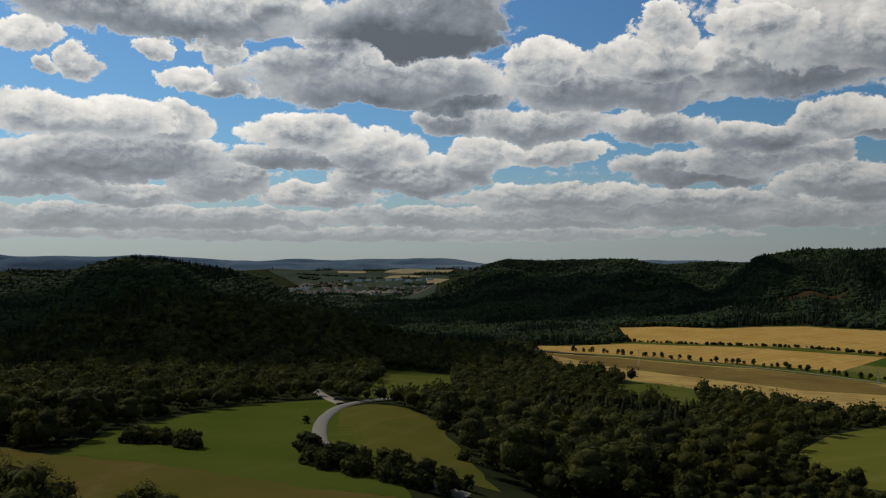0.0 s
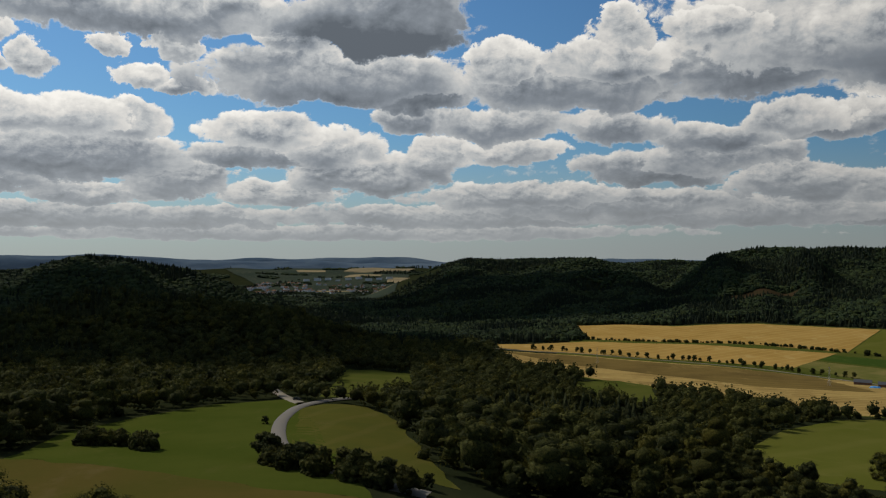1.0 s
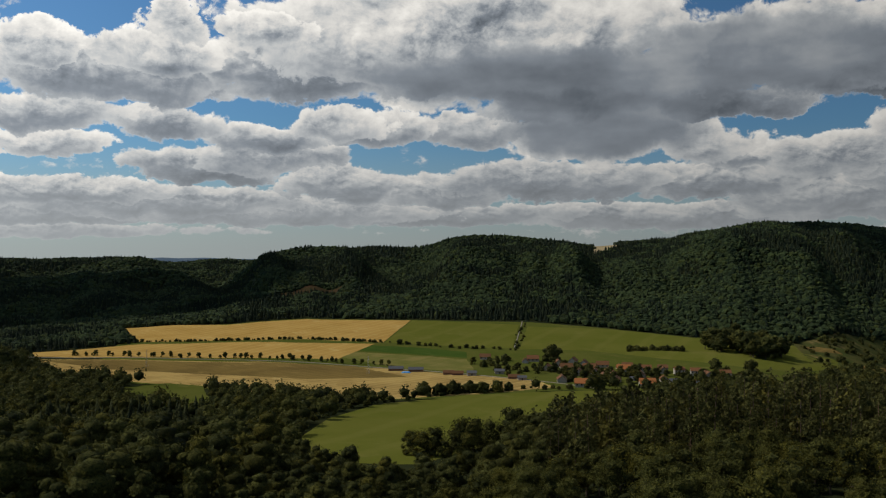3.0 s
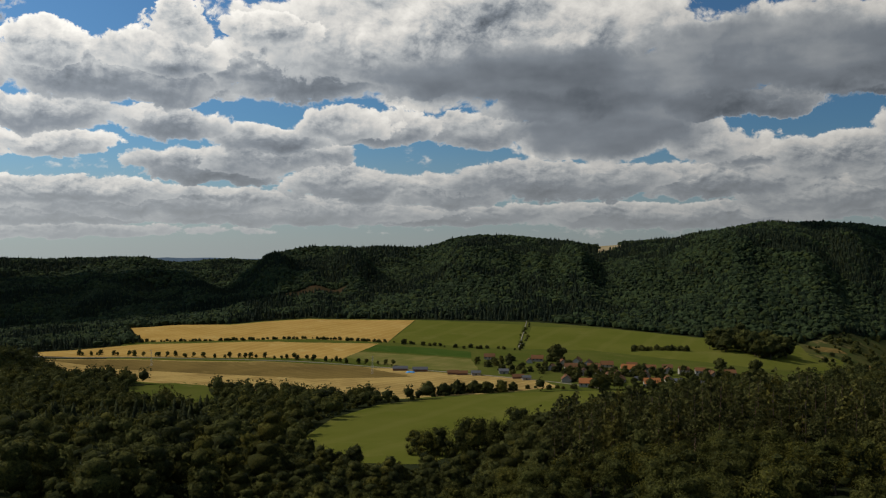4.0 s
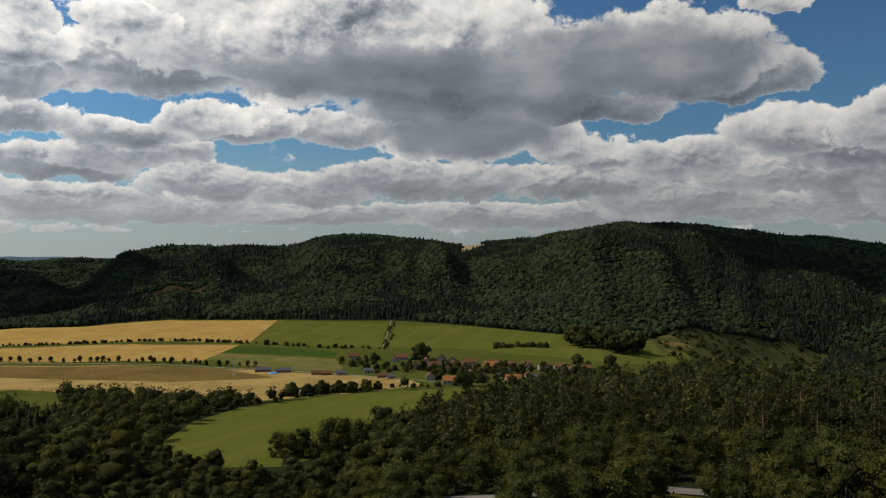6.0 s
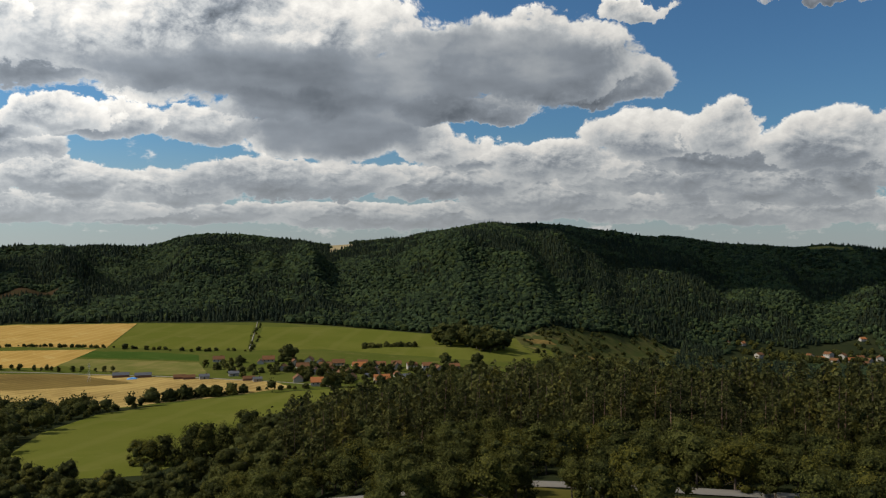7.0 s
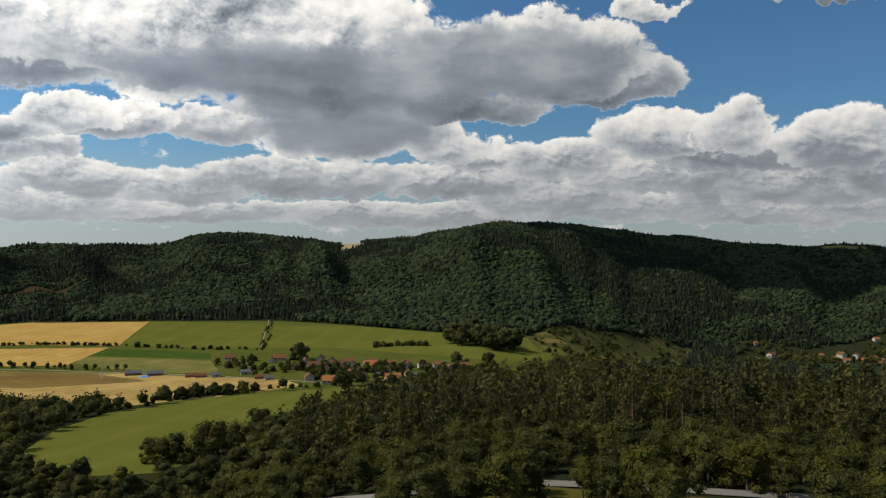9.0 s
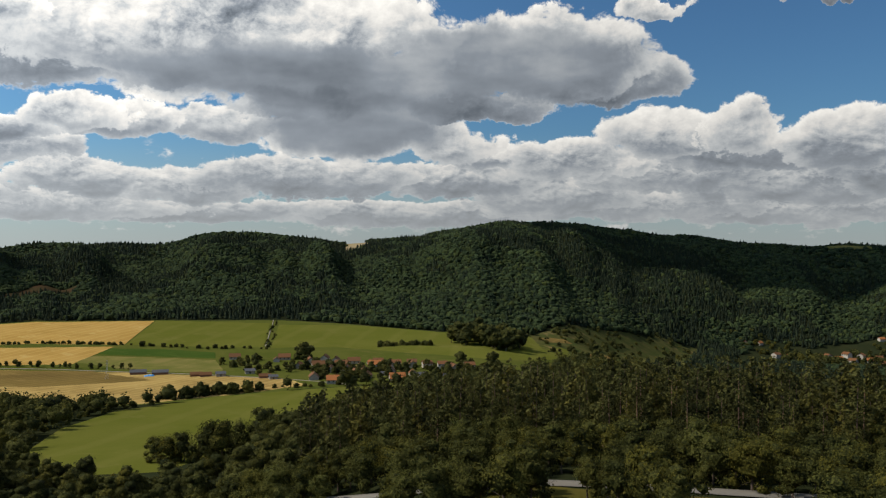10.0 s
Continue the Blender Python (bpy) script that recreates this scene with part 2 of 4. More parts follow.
def leaf_material(name, a, b, patch=45.0, through_light=0.25, gain=1.0):
    """Foliage: tones by leaf clump or tree, and in broad patches over the wood."""
    m, g = material(name)
    p = where(g)
    info = g.node("ShaderNodeNewGeometry").outputs["Random Per Island"]
    stem = g.node("ShaderNodeAttribute", attribute_name="tree", attribute_type="GEOMETRY").outputs["Fac"]
    tree = g.math("FRACT", g.math("ADD", g.node("ShaderNodeObjectInfo").outputs["Random"], stem))
    patches = g.span(g.noise(p, 1 / patch, 4.0, 0.6), 0.35, 0.65)
    clump = g.noise(p, 1 / 9.0, 3.0, 0.6)
    f = g.math("MULTIPLY_ADD", info, 0.28, g.math("MULTIPLY_ADD", patches, 0.28, g.math("MULTIPLY", g.math("POWER", tree, 1.4), 0.62)))
    f = g.math("MULTIPLY", f, g.span(clump, 0.3, 0.7, 0.7, 1.25))
    fine = g.noise(p, 1.3, 4.0, 0.75)
    f = g.math("MULTIPLY", f, g.span(fine, 0.36, 0.64, 0.3 * gain, 1.5 * gain))
    colour = g.mix(f, (*a, 1), (*b, 1))
    warm = g.math("FRACT", g.math("MULTIPLY", tree, 7.31))
    colour = g.mix(g.span(warm, 0.55, 1.0, 0.0, 0.75), colour, g.mix(1.0, colour, (1.2, 1.03, 0.66, 1), "MULTIPLY"))
    return finish(m, g, colour, 0.9, fine, 0.9, 1.3, spec=0.05, through_light=through_light)


def plain_material(name, a, b, scale=0.6, rough=0.85, metal=0.0, spec=0.3, bump=0.3):
    m, g = material(name)
    p = where(g)
    tone = g.node("ShaderNodeObjectInfo").outputs["Random"]
    n = g.noise(p, scale, 6.0, 0.65)
    f = g.math("MULTIPLY_ADD", tone, 0.45, g.math("MULTIPLY", n, 0.55))
    return finish(m, g, g.mix(f, (*a, 1), (*b, 1)), rough, n, bump, 0.05, metal, spec)


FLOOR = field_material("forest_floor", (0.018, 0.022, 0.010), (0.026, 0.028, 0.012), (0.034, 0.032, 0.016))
GOLD = field_material("ripe_grain", (0.40, 0.25, 0.07), (0.34, 0.205, 0.052), (0.46, 0.32, 0.11), row=14, turn=60)
STUBBLE = field_material("cut_stubble", (0.38, 0.26, 0.085), (0.24, 0.155, 0.05), (0.46, 0.34, 0.13), row=9, turn=75)
MEADOW = field_material("meadow", (0.096, 0.103, 0.016), (0.113, 0.114, 0.021), (0.130, 0.122, 0.03), row=40, turn=55, patch=60)
PASTURE = field_material("pasture", (0.068, 0.08, 0.014), (0.088, 0.092, 0.019), (0.115, 0.105, 0.03), patch=50)
DRY = field_material("dry_grass", (0.095, 0.072, 0.018), (0.075, 0.068, 0.014), (0.115, 0.085, 0.03), patch=40)
OLIVE = field_material("olive_meadow", (0.088, 0.082, 0.016), (0.075, 0.077, 0.015), (0.11, 0.092, 0.026), row=18, turn=15, patch=30)
EARTH = field_material("bare_slope", (0.05, 0.06, 0.017), (0.08, 0.072, 0.024), (0.28, 0.185, 0.08), patch=14)
LUSH = field_material("lush_meadow", (0.055, 0.071, 0.010), (0.068, 0.08, 0.013), (0.085, 0.086, 0.02), patch=40)
STRIP = field_material("lush_crop", (0.04, 0.07, 0.012), (0.05, 0.08, 0.014), (0.065, 0.09, 0.02))
STRAW = field_material("straw_strips", (0.12, 0.12, 0.03), (0.19, 0.155, 0.05), (0.09, 0.105, 0.02), row=22, turn=62)
# stubble browned to stand for cloud shadow; also the tone of bare patches
BROWN = field_material("shaded_stubble_and_bare_earth", (0.17, 0.115, 0.035), (0.12, 0.08, 0.026), (0.24, 0.165, 0.055), row=9, turn=75, patch=60)
CUT = field_material("clear_cut_soil", (0.05, 0.028, 0.016), (0.035, 0.03, 0.014), (0.07, 0.045, 0.025), patch=25)
PLAIN = field_material("far_plain", (0.035, 0.046, 0.034), (0.05, 0.06, 0.042), (0.12, 0.105, 0.07), patch=190)
PALE = field_material("pale_stubble", (0.30, 0.235, 0.13), (0.24, 0.19, 0.11), (0.19, 0.17, 0.10), patch=80)
LEAF_OAK = leaf_material("oak_leaves", (0.021, 0.027, 0.010), (0.107, 0.107, 0.027), 38.0)
LEAF_NEAR = leaf_material("edge_leaves", (0.012, 0.016, 0.005), (0.128, 0.128, 0.030), 30.0, 0.3, 1.35)
LEAF_PALE = leaf_material("pale_leaves", (0.04, 0.052, 0.016), (0.10, 0.12, 0.04))
NEEDLES = leaf_material("pine_needles", (0.010, 0.014, 0.006), (0.113, 0.110, 0.031), 25.0, 0.2, 1.3)
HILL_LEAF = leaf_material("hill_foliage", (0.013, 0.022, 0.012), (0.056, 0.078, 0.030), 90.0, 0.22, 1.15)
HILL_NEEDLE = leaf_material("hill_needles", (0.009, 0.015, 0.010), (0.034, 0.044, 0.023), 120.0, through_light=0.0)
DARK_NEEDLE = leaf_material("spruce_needles", (0.012, 0.018, 0.009), (0.062, 0.068, 0.026), 60.0, 0.1)
BARK = plain_material("bark", (0.05, 0.035, 0.025), (0.12, 0.085, 0.06), 3.0)
PINE_BARK = plain_material("pine_bark", (0.26, 0.15, 0.085), (0.07, 0.045, 0.03), 2.0)
STEM_BARK = plain_material("dull_pine_bark", (0.15, 0.095, 0.06), (0.05, 0.035, 0.025), 2.0)
ASPHALT = plain_material("worn_asphalt", (0.14, 0.126, 0.104), (0.19, 0.172, 0.142), 0.4, 0.95, spec=0.08)
DIRT = plain_material("dirt_track", (0.24, 0.205, 0.15), (0.17, 0.145, 0.10), 0.5)
TILE = plain_material("red_roof_tiles", (0.160, 0.062, 0.018), (0.100, 0.047, 0.016), 1.2)
ORANGE = plain_material("orange_roof_tiles", (0.33, 0.115, 0.03), (0.25, 0.09, 0.025), 1.2)
SLATE = plain_material("grey_roof_sheets", (0.055, 0.058, 0.063), (0.09, 0.09, 0.092), 0.8)
WALLS = plain_material("pale_render", (0.42, 0.39, 0.33), (0.30, 0.25, 0.18), 0.5)
BOARDS = plain_material("weathered_boards", (0.20, 0.10, 0.06), (0.14, 0.08, 0.05), 0.8)
CLOUD = plain_material("cloud_droplets", (0.85, 0.85, 0.85), (0.78, 0.78, 0.80), 0.01, 1.0, spec=0.0)
GLASS = plain_material("dark_glass", (0.02, 0.025, 0.03), (0.03, 0.035, 0.04), 1.0, 0.1, spec=0.6)
STEEL = plain_material("galvanised_steel", (0.32, 0.33, 0.34), (0.22, 0.22, 0.23), 2.0, 0.5, 0.6)
PAINT = plain_material("dark_car_paint", (0.015, 0.018, 0.025), (0.02, 0.02, 0.03), 1.0, 0.25, spec=0.6)
RUBBER = plain_material("rubber", (0.015, 0.015, 0.015), (0.025, 0.025, 0.025), 4.0)
BLUE_SHEET = plain_material("blue_tarpaulin", (0.05, 0.25, 0.55), (0.08, 0.30, 0.60), 1.0, 0.5)
WHITE = plain_material("white_paint", (0.75, 0.75, 0.73), (0.65, 0.65, 0.63), 1.0)


# ---- the lie of the land: heights over a plan of bearing (degrees, clockwise from +y) and distance ----
EYE = 111.0
BEARINGS = np.array([-40, -20, -4, 8, 20, 35, 50, 62, 75.0])
DISTANCES = np.array([0, 120, 200, 330, 450, 650, 850, 1100, 1500, 3400, 4600.0])
SLOPES = np.array([
    [75, 62, 50, 43, 38, 30, 25, 20, 10, -30, 30],
    [75, 62, 50, 43, 36, 26, 20, 20, 10, -30, 30],
    [75, 62, 50, 42, 34, 20, 8, 0, -15, -50, 30],
    [75, 60, 43, 31, 20, 8, 2, 2, -5, -45, 30],
    [75, 58, 40, 26, 14, 4, 1, 10, 20, 0, 30],
    [75, 60, 44, 28, 15, 4, 2, 14, 30, 40, 30],
    [75, 64, 56, 46, 24, 6, 4, 12, 30, 40, 30],
    [75, 66, 57, 50, 30, 5, -15, -38, -60, 0, 30],
    [75, 66, 57, 52, 35, 5, -25, -50, -70, 0, 30.0]])


def ridge(bearings, heights, foot, top):
    """A hill's crest: heights in metres at the bearings; it climbs from the distance foot to the distance top."""
    return np.array(bearings, float), np.array(heights, float), np.array(foot, float), np.array(top, float)


RIDGES = [
    ridge([-60, -35, -26.8, -25, -23.5, -21.6, -19.6, -18.3, -16.3, -13.9, -11.1, -8.2, -4.9, -3],
          [72.8, 59.7, 62.3, 63.7, 72, 92.5, 101.4, 97.7, 89.8, 78.1, 49.2, 15.1, -21.7, -200],
          [950, 950, 950, 950, 950, 950, 950, 950, 950, 950, 950, 950, 950, 950],
          [1500, 1500, 1500, 1500, 1500, 1500, 1500, 1500, 1500, 1500, 1500, 1500, 1500, 1500]),
    ridge([-60, -26.8, -23.8, -19.3, -13.9, -10.4, -6.8, -3.8, -0.9, 1.3, 2.5],
          [27.1, 9.5, 42.5, 65.6, 59.8, 46.7, 37.8, 21.5, 8.5, -4.4, -200],
          [600, 600, 600, 600, 600, 600, 600, 600, 600, 600, 600],
          [1000, 1000, 1000, 1000, 1000, 1000, 1000, 1000, 1000, 1000, 1000]),
    ridge([15, 17.8, 20.3, 23.9, 26.8, 30.1, 33.1, 35.7, 40, 40.7, 42.2, 42.5, 45.6, 49, 52.1, 56.6, 62.6, 66, 70.8, 76, 110, 180],
          [-200, 65.2, 103.8, 110.8, 118.1, 106.8, 138.7, 140.0, 125.0, 120.0, 120.5, 124.5, 129.0, 138.0, 158.0, 151.0, 137.5, 111.0, 106.0, 103.1, 101, 59.1],
          [1250, 1240, 1220, 1210, 1190, 1170, 1160, 1150, 1120, 1120, 1110, 1110, 1080, 1040, 1000, 1000, 1300, 1460, 1540, 1600, 1600, 1600],
          [2300, 2280, 2260, 2240, 2220, 2200, 2160, 2130, 2080, 2070, 2050, 2040, 2000, 1960, 1990, 2090, 2210, 2260, 2340, 2400, 2400, 2400]),
    ridge([-6, -4, -2, -0.1, 1.7, 3, 4.5, 6.5, 11.5, 18.1, 25, 30],
          [-200, -87.7, -35.2, 6.7, 38.2, 59.1, 75.9, 79, 73.2, 74.3, 69.6, -200],
          [1700, 1700, 1700, 1700, 1620, 1550, 1480, 1380, 1300, 1300, 1300, 1300],
          [3000, 3000, 3000, 3000, 3000, 3000, 3000, 3000, 3000, 3000, 3000, 3000]),
    ridge([15, 17, 19.6, 22.4, 25.7, 31.2, 36.8, 40.4, 44, 47],
          [-200, -13.2, -5.3, 21, 33.3, 43, 31.8, 13.4, -7.9, -200],
          [1230, 1220, 1210, 1190, 1180, 1150, 1120, 1100, 1080, 1080],
          [1500, 1500, 1500, 1500, 1500, 1500, 1500, 1500, 1500, 1500]),
]


def value_noise(x, y, seed):
    """Smooth random numbers from 0 to 1 over the plane, one a unit."""
    xi, yi = np.floor(x), np.floor(y)
    u, v = x - xi, y - yi
    u, v = u * u * (3 - 2 * u), v * v * (3 - 2 * v)

    def corner(a, b):
        h = np.sin(a * 127.1 + b * 311.7 + seed * 74.7) * 43758.5453
        return h - np.floor(h)
    top = corner(xi, yi) * (1 - u) + corner(xi + 1, yi) * u
    low = corner(xi, yi + 1) * (1 - u) + corner(xi + 1, yi + 1) * u
    return top * (1 - v) + low * v


def land_table():
    az = np.arange(-180, 180.01, 0.25)[:, None]
    r = np.arange(0, 5200.1, 10.0)[None, :]
    rows = np.array([np.interp(r[0], DISTANCES, s) for s in SLOPES])
    share = np.array([np.interp(np.clip(az[:, 0], -40, 75), BEARINGS, unit) for unit in np.eye(len(BEARINGS))]).T
    base = share @ rows
    z = base.copy()
    for bearings, heights, foot, top in RIDGES:
        zc = np.interp(az[:, 0], bearings, heights)[:, None]
        rf = np.interp(az[:, 0], bearings, foot)[:, None]
        rt = np.interp(az[:, 0], bearings, top)[:, None]
        s = np.clip((r - rf) / (rt - rf), 0, 1)
        up = base + (zc - base) * np.sin(s * np.pi / 2) ** 1.15
        gully = np.abs(value_noise(az * 0.42 + r * 0.0009, r / 900, 31) - 0.5) * 2 + 0.5 * np.abs(value_noise(az * 1.1, r / 380, 33) - 0.5) * 2
        up = up + (gully - 0.75) * 70 * np.sin(s * np.pi) ** 1.3 * np.clip((rt - rf) / 900, 0, 1)
        up = np.where(s > 0, np.minimum(up, np.maximum(EYE + (zc - EYE) * r / rt - 10 * (1 - s), base)), up)
        hill = np.where(r > rt, zc - (r - rt) * 0.22, up)
        hill = np.where((r > rf) & (zc > -150), hill, -500)
        z = np.maximum(z, hill)
    for k in range(9):
        if k < 4:
            z[:, 1:-1] = (z[:, :-2] + 2 * z[:, 1:-1] + z[:, 2:]) / 4
        z[1:-1] = (z[:-2] + 2 * z[1:-1] + z[2:]) / 4
    return z


LAND = land_table()


def land(x, y):
    """The ground's height at places given as arrays."""
    x, y = np.asarray(x, float), np.asarray(y, float)
    r = np.clip(np.hypot(x, y), 0, 5190)
    a = (np.degrees(np.arctan2(x, y)) + 180) / 0.25
    i = np.clip(np.floor(a).astype(int), 0, 1439)
    j = np.clip(np.floor(r / 10).astype(int), 0, 518)
    u, v = a - i, r / 10 - j
    z = (LAND[i, j] * (1 - u) + LAND[i + 1, j] * u) * (1 - v) + (LAND[i, j + 1] * (1 - u) + LAND[i + 1, j + 1] * u) * v
    rough = np.clip((r - 1150) / 400, 0, 1)
    spurs = (value_noise(x / 170, y / 170, 3) - 0.5) * 22 + (value_noise(x / 70, y / 70, 5) - 0.5) * 8
    near = (value_noise(x / 90, y / 90, 8) - 0.5) * 2.0
    far = 1 - np.clip((r - 2600) / 800, 0, 1) * 0.5
    knoll = 8 * np.exp(-((x - 1384) ** 2 + (y - 1559) ** 2) / 7000)
    return z + spurs * rough * far + near * (1 - rough) + knoll



# ---- mesh building ----
def fast_mesh(name, verts, faces, mats, smooth=False, tones=None):
    """A mesh from arrays: verts (n, 3); faces a list of (array of m x k indices, material slot); tones: a number for the tree at each vertex."""
    me = bpy.data.meshes.new(name)
    verts = np.asarray(verts, np.float32)
    me.vertices.add(len(verts))
    me.vertices.foreach_set("co", verts.ravel())
    loops = np.concatenate([f.ravel() for f, _ in faces]).astype(np.int32)
    counts = np.concatenate([np.full(len(f), f.shape[1]) for f, _ in faces])
    slots = np.concatenate([np.full(len(f), s) for f, s in faces]).astype(np.int32)
    starts = np.concatenate([[0], np.cumsum(counts)[:-1]]).astype(np.int32)
    me.loops.add(len(loops))
    me.loops.foreach_set("vertex_index", loops)
    me.polygons.add(len(counts))
    me.polygons.foreach_set("loop_start", starts)
    me.polygons.foreach_set("material_index", slots)
    me.polygons.foreach_set("use_smooth", np.full(len(counts), smooth))
    for m in mats:
        me.materials.append(m)
    me.update(calc_edges=True)
    if tones is not None:
        me.attributes.new("tree", "FLOAT", "POINT").data.foreach_set("value", np.asarray(tones, np.float32))
    return me


def bm_object(name, bm, mat, parent=None, label=""):
    me = bpy.data.meshes.new(name)
    bm.to_mesh(me)
    bm.free()
    me.materials.append(mat)
    ob = new(name, me)
    ob.parent = parent
    return tagged(ob, label)


def part(name, bm, mat, parent, label=""):
    return bm_object(name, bm, mat, parent, label)


def box(bm, x0, x1, y0, y1, z0, z1):
    made = bmesh.ops.create_cube(bm, size=1.0)["verts"]
    for v in made:
        v.co = Vector(((x0 + x1) / 2 + v.co.x * (x1 - x0), (y0 + y1) / 2 + v.co.y * (y1 - y0), (z0 + z1) / 2 + v.co.z * (z1 - z0)))
    return made


def tube(bm, points, sides=6):
    """A tapered limb through (x, y, z, radius) points."""
    rings = []
    for x, y, z, r in points:
        rings.append([bm.verts.new((x + r * math.cos(2 * math.pi * k / sides), y + r * math.sin(2 * math.pi * k / sides), z)) for k in range(sides)])
    for a, b in zip(rings, rings[1:]):
        for k in range(sides):
            bm.faces.new((a[k], a[(k + 1) % sides], b[(k + 1) % sides], b[k]))
    bm.faces.new(rings[-1])


def ico(level, jitter, squash, seed):
    bm = bmesh.new()
    bmesh.ops.create_icosphere(bm, subdivisions=level, radius=1.0)
    r = np.random.default_rng(seed)
    v = np.array([p.co[:] for p in bm.verts])
    v *= 1 + r.uniform(-jitter, jitter, (len(v), 1))
    f = np.array([[p.index for p in q.verts] for q in bm.faces])
    bm.free()
    return v * np.array([1, 1, squash]), f


# ---- unseen cumulus, placed above the view so that their shadows darken the hills ----
def cumulus(x, y, across, along, turn, seed, base=1500.0):
    """A heaped cloud with a flat base: big puffs in the middle, small ones round the ragged edge."""
    r = np.random.default_rng(seed)
    verts, faces, n = [], [], 0
    for k in range(150):
        q, a = math.sqrt(r.random()), r.uniform(0, 6.283)
        u, v = q * math.cos(a) * across, q * math.sin(a) * along
        size = r.uniform(0.7, 1.2) * (135 * (1 - q) ** 0.7 + 42)
        ball, f = ico(2 if size > 80 else 1, 0.12, 0.75, seed * 211 + k)
        ball = ball * size + np.array([0, 0, size * 0.35 + r.uniform(0, 150) * (1 - q)])
        ball[:, 2] = np.maximum(ball[:, 2], -12)
        c, w = math.cos(radians(turn)), math.sin(radians(turn))
        verts.append(ball + np.array([x + u * c - v * w, y + u * w + v * c, base]))
        faces.append(f + n)
        n += len(ball)
    ob = new("cumulus_cloud", fast_mesh("cumulus_cloud", np.vstack(verts), [(np.vstack(faces), 0)], [CLOUD], True))
    tagged(ob, "unseen heaped cloud with a flat base that shades the hills", "cloud", kind="structure")


# each stands sunward of the slope it is meant to shade
for place in ((-900, 3035, 575, 380, -57, 1), (-1530, 2020, 430, 300, 16, 2), (745, 1985, 500, 270, 122, 3)):
    cumulus(*place)


# ---- ground: one sheet out to the horizon ----
def build_ground():
    bearings = np.radians(np.concatenate([np.arange(-180, -32, 4.0), np.arange(-32, 80, 0.8), np.arange(80, 180, 4.0)]))
    radii = np.concatenate([np.arange(4, 200, 12.0), np.arange(200, 1300, 10.0), np.arange(1300, 2600, 20.0), np.arange(2600, 4990, 40.0)])
    a, r = np.meshgrid(bearings, radii, indexing="ij")
    x, y = r * np.sin(a), r * np.cos(a)
    z = land(x, y)
    n, m = a.shape
    idx = np.arange(n * m).reshape(n, m)
    nxt = np.roll(idx, -1, axis=0)
    quads = np.stack([idx[:, :-1], idx[:, 1:], nxt[:, 1:], nxt[:, :-1]], -1).reshape(-1, 4)
    verts = np.stack([x, y, z], -1).reshape(-1, 3)
    verts = np.vstack([verts, [[0, 0, 75]]])
    fan = np.stack([idx[:, 0], nxt[:, 0], np.full(n, len(verts) - 1)], -1)
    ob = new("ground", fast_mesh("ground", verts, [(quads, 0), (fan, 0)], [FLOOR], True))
    tagged(ob, "rolling hill country with dark woodland floor", "ground", kind="structure")


build_ground()


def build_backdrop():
    """Hills at the edge of sight, in two lines, their haze painted as blue."""
    m, g = material("hazy_far_hills")
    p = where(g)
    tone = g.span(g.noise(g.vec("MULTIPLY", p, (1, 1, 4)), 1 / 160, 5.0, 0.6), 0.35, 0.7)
    # base colour carries the blue of distance haze
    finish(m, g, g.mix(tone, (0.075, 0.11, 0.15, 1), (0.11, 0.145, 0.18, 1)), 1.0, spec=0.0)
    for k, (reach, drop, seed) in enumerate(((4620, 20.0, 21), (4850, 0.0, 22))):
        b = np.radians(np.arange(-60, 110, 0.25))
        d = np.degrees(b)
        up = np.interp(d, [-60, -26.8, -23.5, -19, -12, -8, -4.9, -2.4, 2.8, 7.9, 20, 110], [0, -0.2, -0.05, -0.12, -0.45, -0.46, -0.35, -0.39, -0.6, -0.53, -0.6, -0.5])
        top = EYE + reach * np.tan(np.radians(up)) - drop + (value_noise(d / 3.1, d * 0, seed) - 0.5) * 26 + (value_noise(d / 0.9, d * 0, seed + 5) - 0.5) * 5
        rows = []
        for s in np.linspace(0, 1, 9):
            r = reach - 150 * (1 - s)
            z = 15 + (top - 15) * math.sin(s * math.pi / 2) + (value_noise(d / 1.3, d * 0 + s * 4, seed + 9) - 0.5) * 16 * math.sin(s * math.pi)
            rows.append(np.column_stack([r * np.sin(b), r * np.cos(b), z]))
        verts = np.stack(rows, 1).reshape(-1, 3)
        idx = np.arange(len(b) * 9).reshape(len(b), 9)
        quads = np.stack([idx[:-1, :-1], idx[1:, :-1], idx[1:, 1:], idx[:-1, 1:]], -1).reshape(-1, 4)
        tagged(new("backdrop_hills", fast_mesh("backdrop_hills", verts, [(quads, 0)], [m], True)), "far wooded hills on the horizon, coloured haze blue", "hills", kind="structure")


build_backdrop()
OPEN_LAND = []


def resample(points, n):
    p = np.array(points, float)
    s = np.concatenate([[0], np.cumsum(np.hypot(*np.diff(p, axis=0).T))])
    t = np.linspace(0, s[-1], n)
    return np.stack([np.interp(t, s, p[:, 0]), np.interp(t, s, p[:, 1])], -1)


